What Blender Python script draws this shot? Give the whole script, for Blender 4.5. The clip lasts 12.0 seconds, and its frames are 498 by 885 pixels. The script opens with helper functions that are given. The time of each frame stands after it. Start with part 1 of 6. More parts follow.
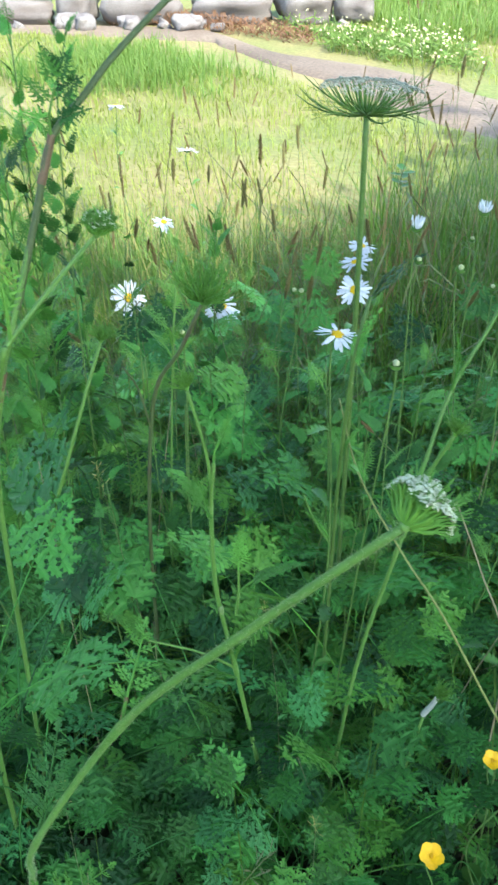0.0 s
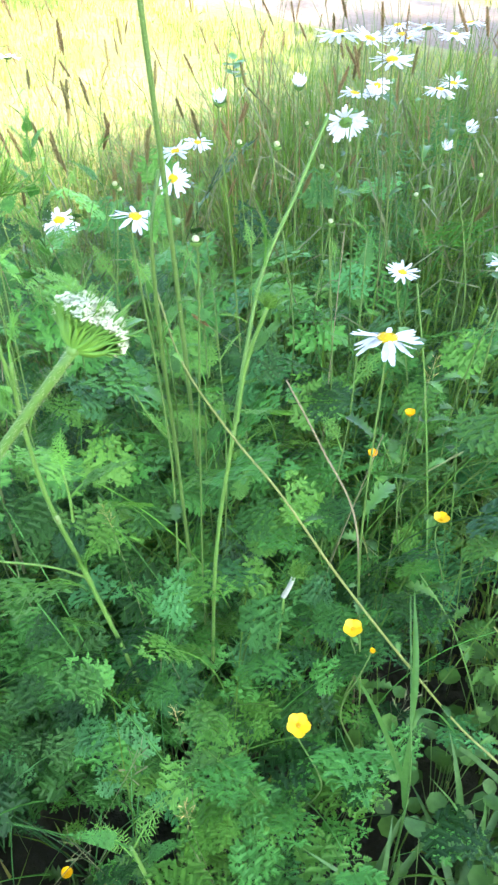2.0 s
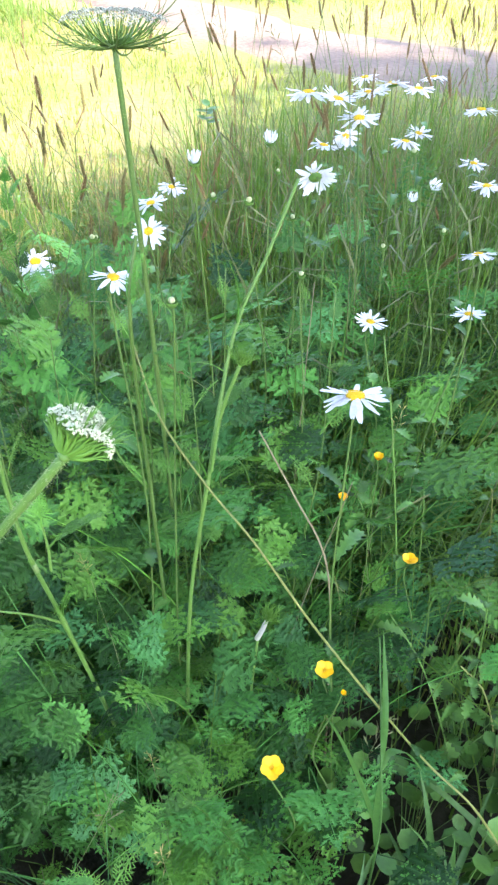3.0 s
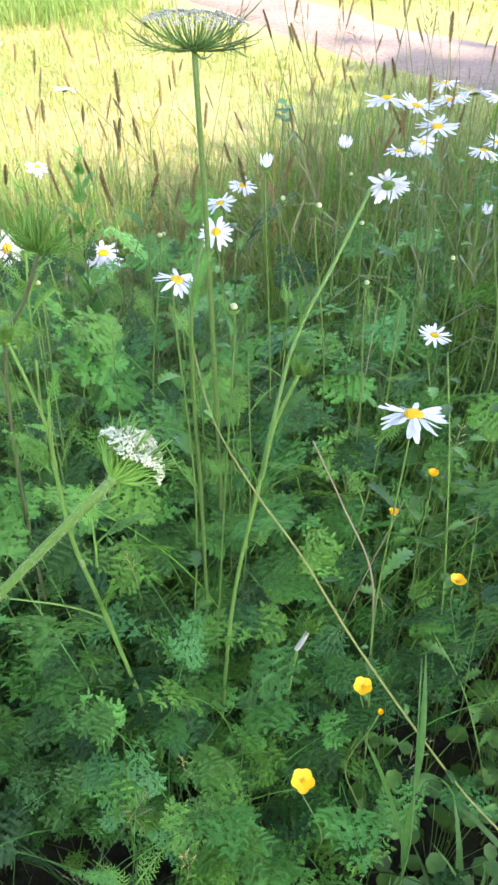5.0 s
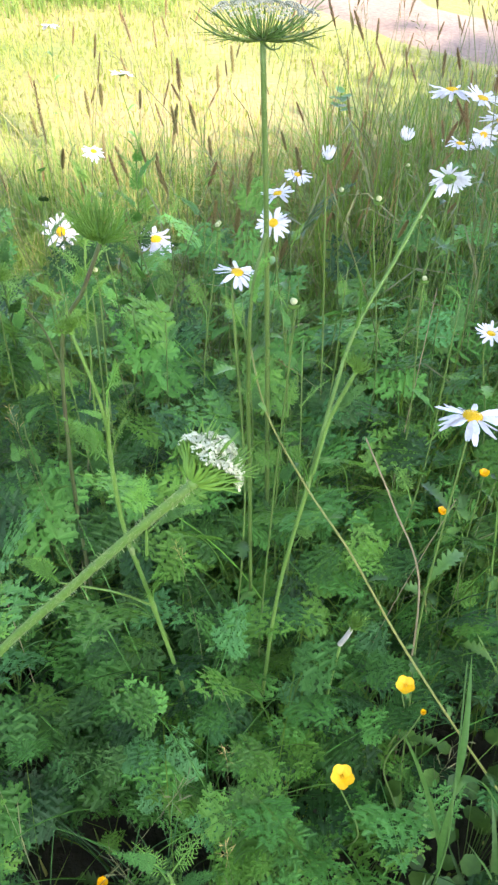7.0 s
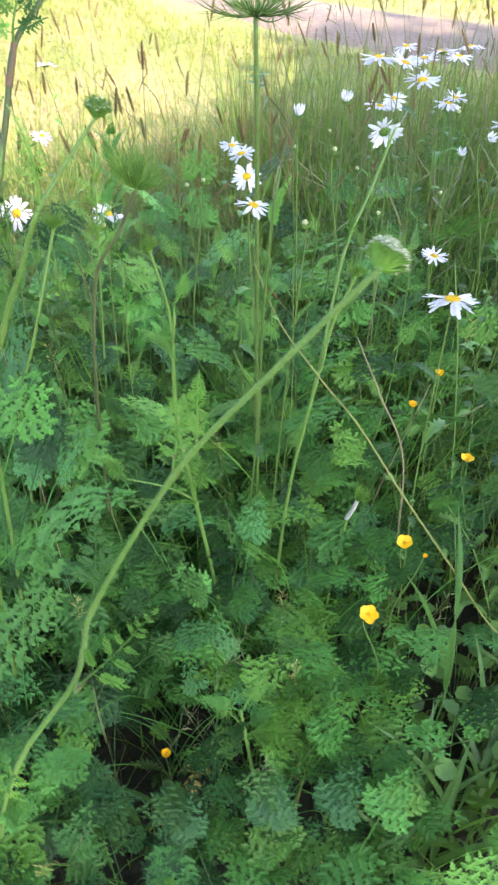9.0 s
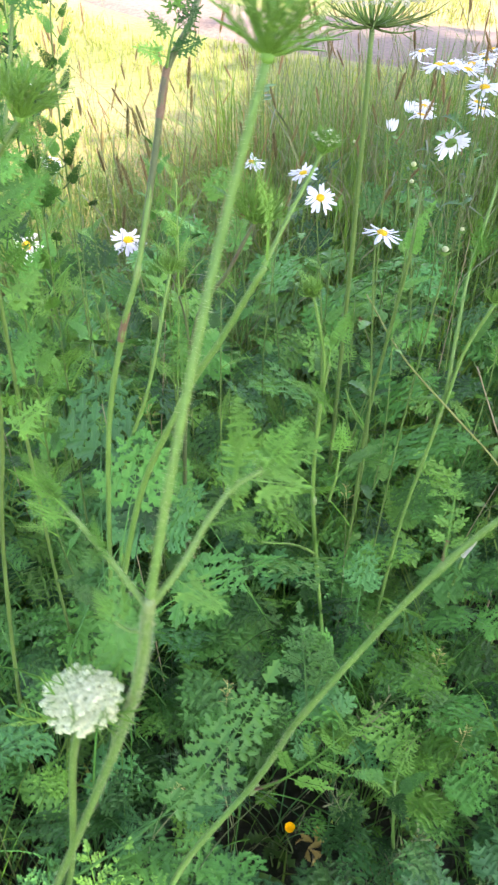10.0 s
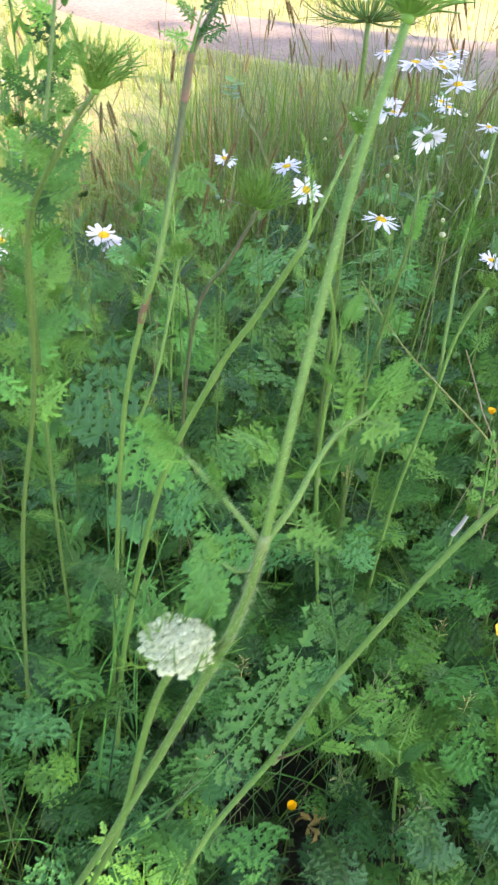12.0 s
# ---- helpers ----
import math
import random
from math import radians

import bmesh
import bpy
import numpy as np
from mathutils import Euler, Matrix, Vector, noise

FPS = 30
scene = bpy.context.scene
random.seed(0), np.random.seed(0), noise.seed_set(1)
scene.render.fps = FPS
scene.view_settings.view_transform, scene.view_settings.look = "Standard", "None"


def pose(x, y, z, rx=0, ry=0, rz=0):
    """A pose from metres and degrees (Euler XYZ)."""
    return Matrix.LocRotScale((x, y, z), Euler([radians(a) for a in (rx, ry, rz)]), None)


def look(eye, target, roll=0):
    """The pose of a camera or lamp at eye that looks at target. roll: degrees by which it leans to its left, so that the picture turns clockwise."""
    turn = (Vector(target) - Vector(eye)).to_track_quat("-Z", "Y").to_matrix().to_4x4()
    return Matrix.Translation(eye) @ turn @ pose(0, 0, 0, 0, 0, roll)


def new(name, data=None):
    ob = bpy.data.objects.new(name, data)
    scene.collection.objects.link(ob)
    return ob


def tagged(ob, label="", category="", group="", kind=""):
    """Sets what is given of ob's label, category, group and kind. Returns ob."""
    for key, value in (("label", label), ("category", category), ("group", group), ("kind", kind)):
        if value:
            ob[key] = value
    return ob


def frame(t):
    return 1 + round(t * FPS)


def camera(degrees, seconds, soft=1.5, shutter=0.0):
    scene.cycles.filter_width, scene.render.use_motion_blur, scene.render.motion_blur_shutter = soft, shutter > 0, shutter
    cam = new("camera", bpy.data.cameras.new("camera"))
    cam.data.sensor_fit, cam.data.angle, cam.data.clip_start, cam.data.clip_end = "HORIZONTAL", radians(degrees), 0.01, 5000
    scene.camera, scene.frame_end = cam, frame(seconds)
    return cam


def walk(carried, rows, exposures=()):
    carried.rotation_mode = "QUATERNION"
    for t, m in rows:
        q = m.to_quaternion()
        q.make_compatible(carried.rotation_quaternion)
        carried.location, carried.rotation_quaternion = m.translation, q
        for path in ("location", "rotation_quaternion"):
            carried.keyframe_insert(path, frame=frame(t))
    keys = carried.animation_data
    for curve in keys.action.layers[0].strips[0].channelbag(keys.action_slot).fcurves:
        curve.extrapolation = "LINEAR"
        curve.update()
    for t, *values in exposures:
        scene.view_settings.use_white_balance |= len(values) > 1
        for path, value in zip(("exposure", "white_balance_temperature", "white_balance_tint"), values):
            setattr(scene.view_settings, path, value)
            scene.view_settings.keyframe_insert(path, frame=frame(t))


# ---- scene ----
# ---------------- camera and its walk ----------------
cam = camera(34.9, 12.0, 2.4, 0.4)
METRES, EYE, TILT, LEAN, TURN = 0.9, 1.25, -37.0, 0.0, 0.0
ROWS = [
    (0.0, 0.0, 0.0, 0.0, 0.0, 0.0, 0.0),
    (0.5, 0.0251, 0.0069, -0.0077, -1.64, -1.45, 1.54),
    (1.0, 0.0452, 0.0257, -0.0266, -3.87, -3.4, 3.94),
    (1.5, 0.0643, 0.0275, -0.0466, -5.7, -4.93, 5.58),
    (2.0, 0.0892, 0.0185, -0.0463, -7.03, -5.58, 6.69),
    (2.5, 0.1031, -0.0047, -0.0274, -8.16, -4.39, 6.94),
    (4.5, 0.0803, 0.0018, -0.0021, -6.65, -4.66, 4.0),
    (5.0, 0.0913, -0.0013, 0.0007, -4.84, -4.12, 3.05),
    (5.5, 0.0974, -0.0117, -0.0015, -3.1, -2.76, 2.58),
    (6.0, 0.0854, -0.0127, -0.0094, -2.44, -3.22, 3.07),
    (6.5, 0.0751, -0.0117, -0.0056, -2.4, -4.75, 2.71),
    (7.0, 0.0742, 0.0019, 0.01, -2.0, -5.02, 1.17),
    (9.0, -0.1212, -0.1821, -0.0828, -10.3, -5.86, 6.74),
    (9.5, -0.2448, -0.1124, -0.0361, -13.35, -6.38, 9.0),
    (10.0, -0.3334, -0.03, 0.0027, -15.5, -6.26, 10.66),
    (10.5, -0.3686, -0.006, 0.0147, -17.94, -6.96, 10.93),
    (11.0, -0.3759, 0.0146, 0.0108, -18.91, -6.75, 11.27),
    (11.5, -0.3708, -0.0063, 0.0055, -19.16, -6.51, 11.53),
    (12.0, -0.4144, -0.0303, -0.0075, -19.59, -6.72, 11.34),
]
PATH = [(t, pose(0, 0, EYE, TILT, LEAN, TURN) @ pose(METRES * x, METRES * y, METRES * z, 90 + pitch, roll, yaw)) for t, x, y, z, yaw, pitch, roll in ROWS]
PATH.insert(6, (2.7, look((0.085, -0.017, 1.243), (0.383, 1.474, -0.057), 0.0)))
PATH.insert(13, (7.2, look((0.064, -0.010, 1.265), (0.131, 1.480, -0.068), 1.0)))
PATH.insert(14, (8.8, look((-0.072, -0.194, 1.291), (0.207, 1.284, -0.027), 1.3)))
LIGHT = ((0.0, 2.80, 6300, 2), (0.6, 2.88, 6400, 2), (1.0, 3.28, 6500, 3), (1.5, 3.71, 6650, 9), (2.0, 3.77, 6700, 12), (2.5, 3.61, 6700, 16), (4.5, 3.40, 6900, 22), (5.5, 3.22, 7050, 24), (6.0, 3.16, 7080, 24), (7.2, 3.28, 7150, 23), (8.8, 3.24, 7100, 22), (9.1, 3.26, 7130, 23), (9.5, 3.45, 7200, 25), (10.3, 3.32, 7250, 27), (12.0, 3.20, 7150, 26))
walk(cam, PATH, LIGHT)


# ---------------- light ----------------
SUN_WAY = Vector((0.42, -0.50, 0.76)).normalized()  # towards the sun
world = bpy.data.worlds.new("sky")
scene.world = world
world.use_nodes = True
sky = world.node_tree.nodes.new("ShaderNodeTexSky")
sky.sky_type = "NISHITA"
sky.sun_disc = False
sky.sun_elevation = math.asin(SUN_WAY.z)
sky.sun_rotation = math.atan2(SUN_WAY.x, SUN_WAY.y)
back = world.node_tree.nodes["Background"]
back.inputs["Strength"].default_value = 0.15
world.node_tree.links.new(sky.outputs[0], back.inputs[0])
sun = new("sun", bpy.data.lights.new("sun", "SUN"))
sun.data.energy, sun.data.angle, sun.data.color = 2.0, radians(0.53), (1.0, 0.94, 0.84)
sun.matrix_world = look(SUN_WAY * 30, (0, 0, 0))


# ---------------- materials ----------------
def nodes_of(name):
    m = bpy.data.materials.new(name)
    m.use_nodes = True
    n, l = m.node_tree.nodes, m.node_tree.links
    return m, n, l, n["Principled BSDF"], n["Material Output"]


def mixed(n, l, fac, a, b, mode="MIX"):
    x = n.new("ShaderNodeMix")
    x.data_type, x.blend_type = "RGBA", mode
    for sock, v in ((x.inputs[0], fac), (x.inputs[6], a), (x.inputs[7], b)):
        if hasattr(v, "is_linked"):
            l.new(v, sock)
        else:
            sock.default_value = v if isinstance(v, float) else (*v, 1.0)
    return x.outputs[2]


def ramp(n, l, src, lo, hi):
    r = n.new("ShaderNodeMapRange")
    r.inputs[1].default_value, r.inputs[2].default_value = lo, hi
    l.new(src, r.inputs[0])
    return r.outputs[0]


def plant(name, a, b, trans=0.35, rough=0.5, grain=60.0, spot=None, island=True, gloss=0.22, bump=0.2, vary=0.0, patch_by=0.34):
    """A leaf, petal or stem: two tones by piece, fine grain, and light through it."""
    m, n, l, bsdf, out = nodes_of(name)
    info = n.new("ShaderNodeObjectInfo")
    geo = n.new("ShaderNodeNewGeometry")
    co = n.new("ShaderNodeTexCoord")
    big, fine = n.new("ShaderNodeTexNoise"), n.new("ShaderNodeTexNoise")
    big.inputs["Scale"].default_value, fine.inputs["Scale"].default_value = grain * 0.25, grain * 4
    big.inputs["Detail"].default_value = 3
    l.new(co.outputs["Object"], big.inputs["Vector"])
    l.new(co.outputs["Object"], fine.inputs["Vector"])
    add = n.new("ShaderNodeMath")
    add.operation = "ADD"
    l.new(info.outputs["Random"], add.inputs[0])
    l.new(geo.outputs["Random Per Island"] if island else big.outputs["Fac"], add.inputs[1])
    half = n.new("ShaderNodeMath")
    half.operation = "MULTIPLY"
    half.inputs[1].default_value = 0.5
    l.new(add.outputs[0], half.inputs[0])
    col = mixed(n, l, half.outputs[0], a, b)
    col = mixed(n, l, ramp(n, l, big.outputs["Fac"], 0.35, 0.75), col, mixed(n, l, 0.55, a, (b[0] * 1.15, b[1] * 1.1, b[2])))
    dark = n.new("ShaderNodeMath")
    dark.operation = "MULTIPLY_ADD"
    dark.inputs[1].default_value, dark.inputs[2].default_value = 0.5, 0.72
    l.new(fine.outputs["Fac"], dark.inputs[0])
    col = mixed(n, l, 1.0, col, dark.outputs[0], "MULTIPLY")
    tone = n.new("ShaderNodeMapRange")
    tone.inputs[3].default_value, tone.inputs[4].default_value = 1.0 - vary, 1.0 + vary
    l.new(info.outputs["Random"], tone.inputs[0])
    col = mixed(n, l, 1.0, col, tone.outputs[0], "MULTIPLY")
    if vary:
        mid = n.new("ShaderNodeTexNoise")
        mid.inputs["Scale"].default_value = 42.0
        l.new(co.outputs["Object"], mid.inputs["Vector"])
        patch = n.new("ShaderNodeMapRange")
        for i, v in ((1, 0.32), (2, 0.68), (3, 1.0 - patch_by), (4, 1.0 + patch_by)):
            patch.inputs[i].default_value = v
        l.new(mid.outputs["Fac"], patch.inputs[0])
        col = mixed(n, l, 1.0, col, patch.outputs[0], "MULTIPLY")
    if spot:
        col = mixed(n, l, ramp(n, l, big.outputs["Fac"], 0.58, 0.7), col, spot)
    l.new(col, bsdf.inputs["Base Color"])
    bsdf.inputs["Roughness"].default_value = rough
    bsdf.inputs["Specular IOR Level"].default_value = gloss
    if bump:
        bm = n.new("ShaderNodeBump")
        bm.inputs["Strength"].default_value, bm.inputs["Distance"].default_value = bump, 0.002
        l.new(fine.outputs["Fac"], bm.inputs["Height"])
        l.new(bm.outputs[0], bsdf.inputs["Normal"])
    if trans:
        tr, mx = n.new("ShaderNodeBsdfTranslucent"), n.new("ShaderNodeMixShader")
        l.new(mixed(n, l, 1.0, col, (1.25, 1.25, 0.55), "MULTIPLY") if trans > 0.3 else col, tr.inputs[0])
        mx.inputs[0].default_value = trans
        l.new(bsdf.outputs[0], mx.inputs[1])
        l.new(tr.outputs[0], mx.inputs[2])
        l.new(mx.outputs[0], out.inputs[0])
    return m


def rough_ground(name, stops, scale, rough=0.9, bump=0.5, dist=0.02):
    m, n, l, bsdf, out = nodes_of(name)
    co = n.new("ShaderNodeTexCoord")
    a, b, c = (n.new("ShaderNodeTexNoise") for _ in range(3))
    for t, k, d in ((a, scale, 5), (b, scale * 14, 6), (c, scale * 0.2, 3)):
        t.inputs["Scale"].default_value, t.inputs["Detail"].default_value = k, d
        l.new(co.outputs["Object"], t.inputs["Vector"])
    col = mixed(n, l, ramp(n, l, a.outputs["Fac"], 0.35, 0.65), stops[0], stops[1])
    col = mixed(n, l, ramp(n, l, c.outputs["Fac"], 0.4, 0.65), col, stops[2])
    col = mixed(n, l, ramp(n, l, b.outputs["Fac"], 0.3, 0.75), mixed(n, l, 0.45, col, (0.02, 0.02, 0.015)), col)
    l.new(col, bsdf.inputs["Base Color"])
    bsdf.inputs["Roughness"].default_value = rough
    bsdf.inputs["Specular IOR Level"].default_value = 0.2
    bm = n.new("ShaderNodeBump")
    bm.inputs["Strength"].default_value, bm.inputs["Distance"].default_value = bump, dist
    l.new(b.outputs["Fac"], bm.inputs["Height"])
    l.new(bm.outputs[0], bsdf.inputs["Normal"])
    return m


LEAF = plant("carrot_leaf_green", (0.012, 0.058, 0.009), (0.049, 0.166, 0.026), 0.08, 0.50, 60, None, False, 0.18, 0.1, 0.54, 0.10)
LEAF_BLUE = plant("carrot_leaf_bluish", (0.012, 0.056, 0.014), (0.043, 0.150, 0.036), 0.06, 0.50, 60, None, False, 0.18, 0.1, 0.54, 0.10)
LEAF_YOUNG = plant("carrot_leaf_young", (0.042, 0.142, 0.017), (0.082, 0.205, 0.034), 0.24, 0.5, 60, None, False, 0.18, 0.1, 0.30, 0.08)
LEAF_PALE = plant("carrot_leaf_pale", (0.042, 0.132, 0.015), (0.070, 0.186, 0.024), 0.12, 0.48, 60, None, False, 0.20, 0.1, 0.35, 0.10)
LEAF_MID = plant("carrot_leaf_middle_green", (0.019, 0.076, 0.011), (0.030, 0.106, 0.017), 0.08, 0.50, 60, None, False, 0.18, 0.1, 0.30, 0.08)
STEM = plant("carrot_stem", (0.062, 0.146, 0.026), (0.098, 0.186, 0.042), 0.12, 0.5, 90, None, False)
SHEATH = plant("leaf_sheath_reddish", (0.088, 0.054, 0.032), (0.120, 0.080, 0.044), 0.1, 0.55, 90, None, False)
JOINT = plant("stem_joint", (0.095, 0.160, 0.048), (0.140, 0.195, 0.074), 0.1, 0.55, 90, None, False)
HAIR = plant("stem_hair", (0.190, 0.270, 0.120), (0.290, 0.350, 0.190), 0.3, 0.6, 90, None, False, 0.2, 0)
SLIM = plant("slender_stem", (0.050, 0.103, 0.021), (0.085, 0.144, 0.037), 0.12, 0.5, 90, None, False)
STEM_RED = plant("carrot_stem_purplish", (0.046, 0.060, 0.022), (0.066, 0.094, 0.034), 0.05, 0.55, 60, (0.062, 0.052, 0.030), False)
THREAD = plant("thread_leaf", (0.066, 0.182, 0.024), (0.118, 0.255, 0.040), 0.25)
BLOSSOM = plant("verge_blossom", (0.470, 0.400, 0.200), (0.560, 0.520, 0.340), 0.2, 0.7, 60)
FLORET = plant("floret_white", (0.340, 0.420, 0.190), (0.700, 0.740, 0.510), 0.25, 0.6, 200)
FLORET_WHITE = plant("floret_cream_white", (0.40, 0.45, 0.27), (0.60, 0.63, 0.47), 0.25, 0.6, 200)
FLORET_GREY = plant("floret_closed", (0.161, 0.190, 0.139), (0.276, 0.300, 0.242), 0.2, 0.6, 200)
PETAL = plant("daisy_petal", (0.475, 0.490, 0.518), (0.547, 0.554, 0.562), 0.30, 0.5, 80, None, True, 0.3, 0.3)
DISC = plant("daisy_disc", (0.610, 0.375, 0.010), (0.660, 0.460, 0.017), 0.0, 0.7, 300, None, False, 0.2, 0.8)
BUDCAP = plant("daisy_bud_cream", (0.223, 0.276, 0.112), (0.354, 0.380, 0.212), 0.15, 0.6, 120)
YELLOW = plant("buttercup_petal", (0.620, 0.330, 0.001), (0.670, 0.385, 0.003), 0.15, 0.35, 60, None, True, 0.25, 0.05)
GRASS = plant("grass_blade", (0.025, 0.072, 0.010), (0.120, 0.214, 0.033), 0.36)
# grass green with the sun's brightness painted into it
TUSSOCK = plant("sun_tinted_tussock", (0.109, 0.197, 0.043), (0.184, 0.252, 0.079), 0.42, 0.6, 40, None, True, 0.15, 0)
DRY = plant("dry_grass", (0.210, 0.200, 0.065), (0.360, 0.300, 0.110), 0.3, 0.7, 60)
GRASS_LUSH = plant("broad_grass", (0.046, 0.125, 0.027), (0.065, 0.146, 0.037), 0.35, 0.4, 40)
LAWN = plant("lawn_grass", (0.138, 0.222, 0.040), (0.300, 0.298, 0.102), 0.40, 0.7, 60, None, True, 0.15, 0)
STRAW = plant("seed_head", (0.110, 0.072, 0.030), (0.240, 0.170, 0.075), 0.2, 0.7, 150)
STRAW_GREEN = plant("seed_head_olive", (0.085, 0.080, 0.028), (0.170, 0.140, 0.050), 0.2, 0.7, 150)
STALK = plant("grass_stalk_green", (0.075, 0.107, 0.037), (0.136, 0.139, 0.060), 0.15, 0.5, 60)
DEAD = plant("dead_stem", (0.110, 0.094, 0.050), (0.180, 0.155, 0.092), 0.0, 0.8, 80, None, False)
PALE = plant("dry_sheath", (0.269, 0.282, 0.236), (0.333, 0.333, 0.283), 0.2, 0.7, 80, None, False)
WEED = plant("weed_leaf", (0.026, 0.088, 0.013), (0.066, 0.152, 0.024), 0.14, 0.42, 50, None, False, 0.28, 0.2, 0.4, 0.10)
RED = plant("red_weed", (0.120, 0.050, 0.035), (0.200, 0.110, 0.055), 0.3)
TREE_LEAF = plant("carrot_leaf_green", (0.018, 0.082, 0.020), (0.040, 0.150, 0.032), 0.14, 0.42, 60, None, False, 0.34, 0.1, 0.46, 0.10)
BARK = rough_ground("bark", ((0.10, 0.08, 0.06), (0.16, 0.13, 0.10), (0.12, 0.10, 0.08)), 3.0, 0.9, 1.0)
# soil brown lowered further so gaps between leaves read as deep shade
SOIL = rough_ground("soil_and_shade", ((0.016, 0.015, 0.007), (0.012, 0.017, 0.006), (0.024, 0.020, 0.010)), 4.0)
TURF = rough_ground("turf", ((0.185, 0.185, 0.056), (0.122, 0.172, 0.038), (0.310, 0.232, 0.112)), 2.5)
TARMAC = rough_ground("worn_path", ((0.185, 0.133, 0.098), (0.232, 0.174, 0.130), (0.140, 0.102, 0.077)), 3.0, 0.85, 0.4, 0.01)
STONE = rough_ground("wall_stone", ((0.250, 0.216, 0.202), (0.330, 0.295, 0.280), (0.160, 0.132, 0.122)), 6.0, 0.9, 0.5, 0.02)


# ---------------- shaping helpers ----------------
class Geo:
    """Vertices and faces of one mesh in the making."""

    def __init__(self):
        self.v, self.f = [], []

    def add(self, verts, faces):
        k = len(self.v)
        self.v.extend(tuple(p) for p in verts)
        self.f.extend(tuple(i + k for i in q) for q in faces)

    def put(self, other, m):
        self.add([m @ Vector(p) for p in other.v], other.f)

    def tube(self, pts, radii, n=6, cap=True, rib=0.0):
        pts = [Vector(p) for p in pts]
        ring, side = [], None
        for i, p in enumerate(pts):
            t = (pts[min(i + 1, len(pts) - 1)] - pts[max(i - 1, 0)]).normalized()
            if side is None:
                side = t.orthogonal().normalized()
            side = (side - t * side.dot(t)).normalized()
            up = t.cross(side)
            r = radii[i] if hasattr(radii, "__len__") else radii
            ring += [p + (side * math.cos(a) + up * math.sin(a)) * r * (1 - rib * (j % 2)) for j, a in ((j, 2 * math.pi * j / n) for j in range(n))]
        faces = [(i * n + j, i * n + (j + 1) % n, (i + 1) * n + (j + 1) % n, (i + 1) * n + j) for i in range(len(pts) - 1) for j in range(n)]
        if cap:
            faces.append(tuple(range(len(ring) - n, len(ring))))
        self.add(ring, faces)

    def blade(self, pts, widths, across, fold=0.0):
        """A folded strip along pts; across: its width's direction."""
        pts, across = [Vector(p) for p in pts], Vector(across)
        v, f = [], []
        for i, p in enumerate(pts):
            t = (pts[min(i + 1, len(pts) - 1)] - pts[max(i - 1, 0)]).normalized()
            s = (across - t * across.dot(t)).normalized()
            nrm = t.cross(s)
            w = widths[i] / 2
            v += [p - s * w + nrm * fold * w, p, p + s * w + nrm * fold * w]
            if i:
                k = 3 * i
                f += [(k - 3, k - 2, k + 1, k), (k - 2, k - 1, k + 2, k + 1)]
        self.add(v, f)

    def ball(self, c, r, n=8, m=5, squash=(1, 1, 1), low=-1.0):
        c, v, f = Vector(c), [], []
        for i in range(m + 1):
            a = math.asin(max(-1, min(1, low + (1 - low) * i / m)))
            for j in range(n):
                b = 2 * math.pi * (j + 0.5 * (i % 2)) / n
                v.append(c + Vector((math.cos(a) * math.cos(b) * squash[0], math.cos(a) * math.sin(b) * squash[1], math.sin(a) * squash[2])) * r)
        for i in range(m):
            for j in range(n):
                f.append((i * n + j, i * n + (j + 1) % n, (i + 1) * n + (j + 1) % n, (i + 1) * n + j))
        self.add(v, f)

    def mesh(self, name, material, smooth=True):
        me = bpy.data.meshes.new(name)
        me.from_pydata(self.v, [], self.f)
        me.materials.append(material)
        if smooth:
            me.polygons.foreach_set("use_smooth", [True] * len(me.polygons))
        return me


def part(name, geo, material, parent, label="", m=None, smooth=True):
    """Links a Geo (or a shared mesh) as one object under its thing."""
    ob = new(name, geo.mesh(name, material, smooth) if isinstance(geo, Geo) else geo)
    ob.parent = parent
    if m is not None:
        ob.matrix_basis = m
    return tagged(ob, label)


def thing(name, at, label, category, group="", kind=""):
    ob = new(name)
    ob.empty_display_size = 0.03
    ob.location = at
    return tagged(ob, label, category, group, kind)


def spline(pts, per=6):
    """A smooth line through pts."""
    p = [Vector(q) for q in pts]
    p = [2 * p[0] - p[1]] + p + [2 * p[-1] - p[-2]]
    out = []
    for i in range(1, len(p) - 2):
        a, b, c, d = p[i - 1:i + 3]
        for k in range(per):
            t = k / per
            out.append(0.5 * (2 * b + (c - a) * t + (2 * a - 5 * b + 4 * c - d) * t * t + (3 * b - a - 3 * c + d) * t ** 3))
    return out + [p[-2]]


def frame_along(t, up=(0, 0, 1)):
    """A turn whose x runs along t and whose z is nearest to up."""
    x = Vector(t).normalized()
    y = Vector(up).cross(x)
    y = y.normalized() if y.length > 1e-4 else x.orthogonal().normalized()
    return Matrix((x, y, x.cross(y))).transposed().to_4x4()


def facing(nrm, spin=0.0):
    """A turn whose z runs along nrm."""
    return Vector(nrm).to_track_quat("Z", "Y").to_matrix().to_4x4() @ Matrix.Rotation(spin, 4, "Z")


# ---------------- wild carrot leaves ----------------
LOBED = ((0.04, 0.10, 0.0), (0.26, 1.0, 0.10), (0.36, 0.42, 0.05), (0.60, 0.86, 0.08), (0.66, 0.32, 0.04), (0.86, 0.52, 0.02), (0.88, 0.20, 0.0))
CLEFT = ((0.05, 0.12, 0.0), (0.42, 1.0, 0.08), (0.50, 0.34, 0.04), (0.80, 0.72, 0.03), (0.82, 0.24, 0.0))
SLIVER = ((0.35, 1.0, 0.05), (0.75, 0.7, 0.0))


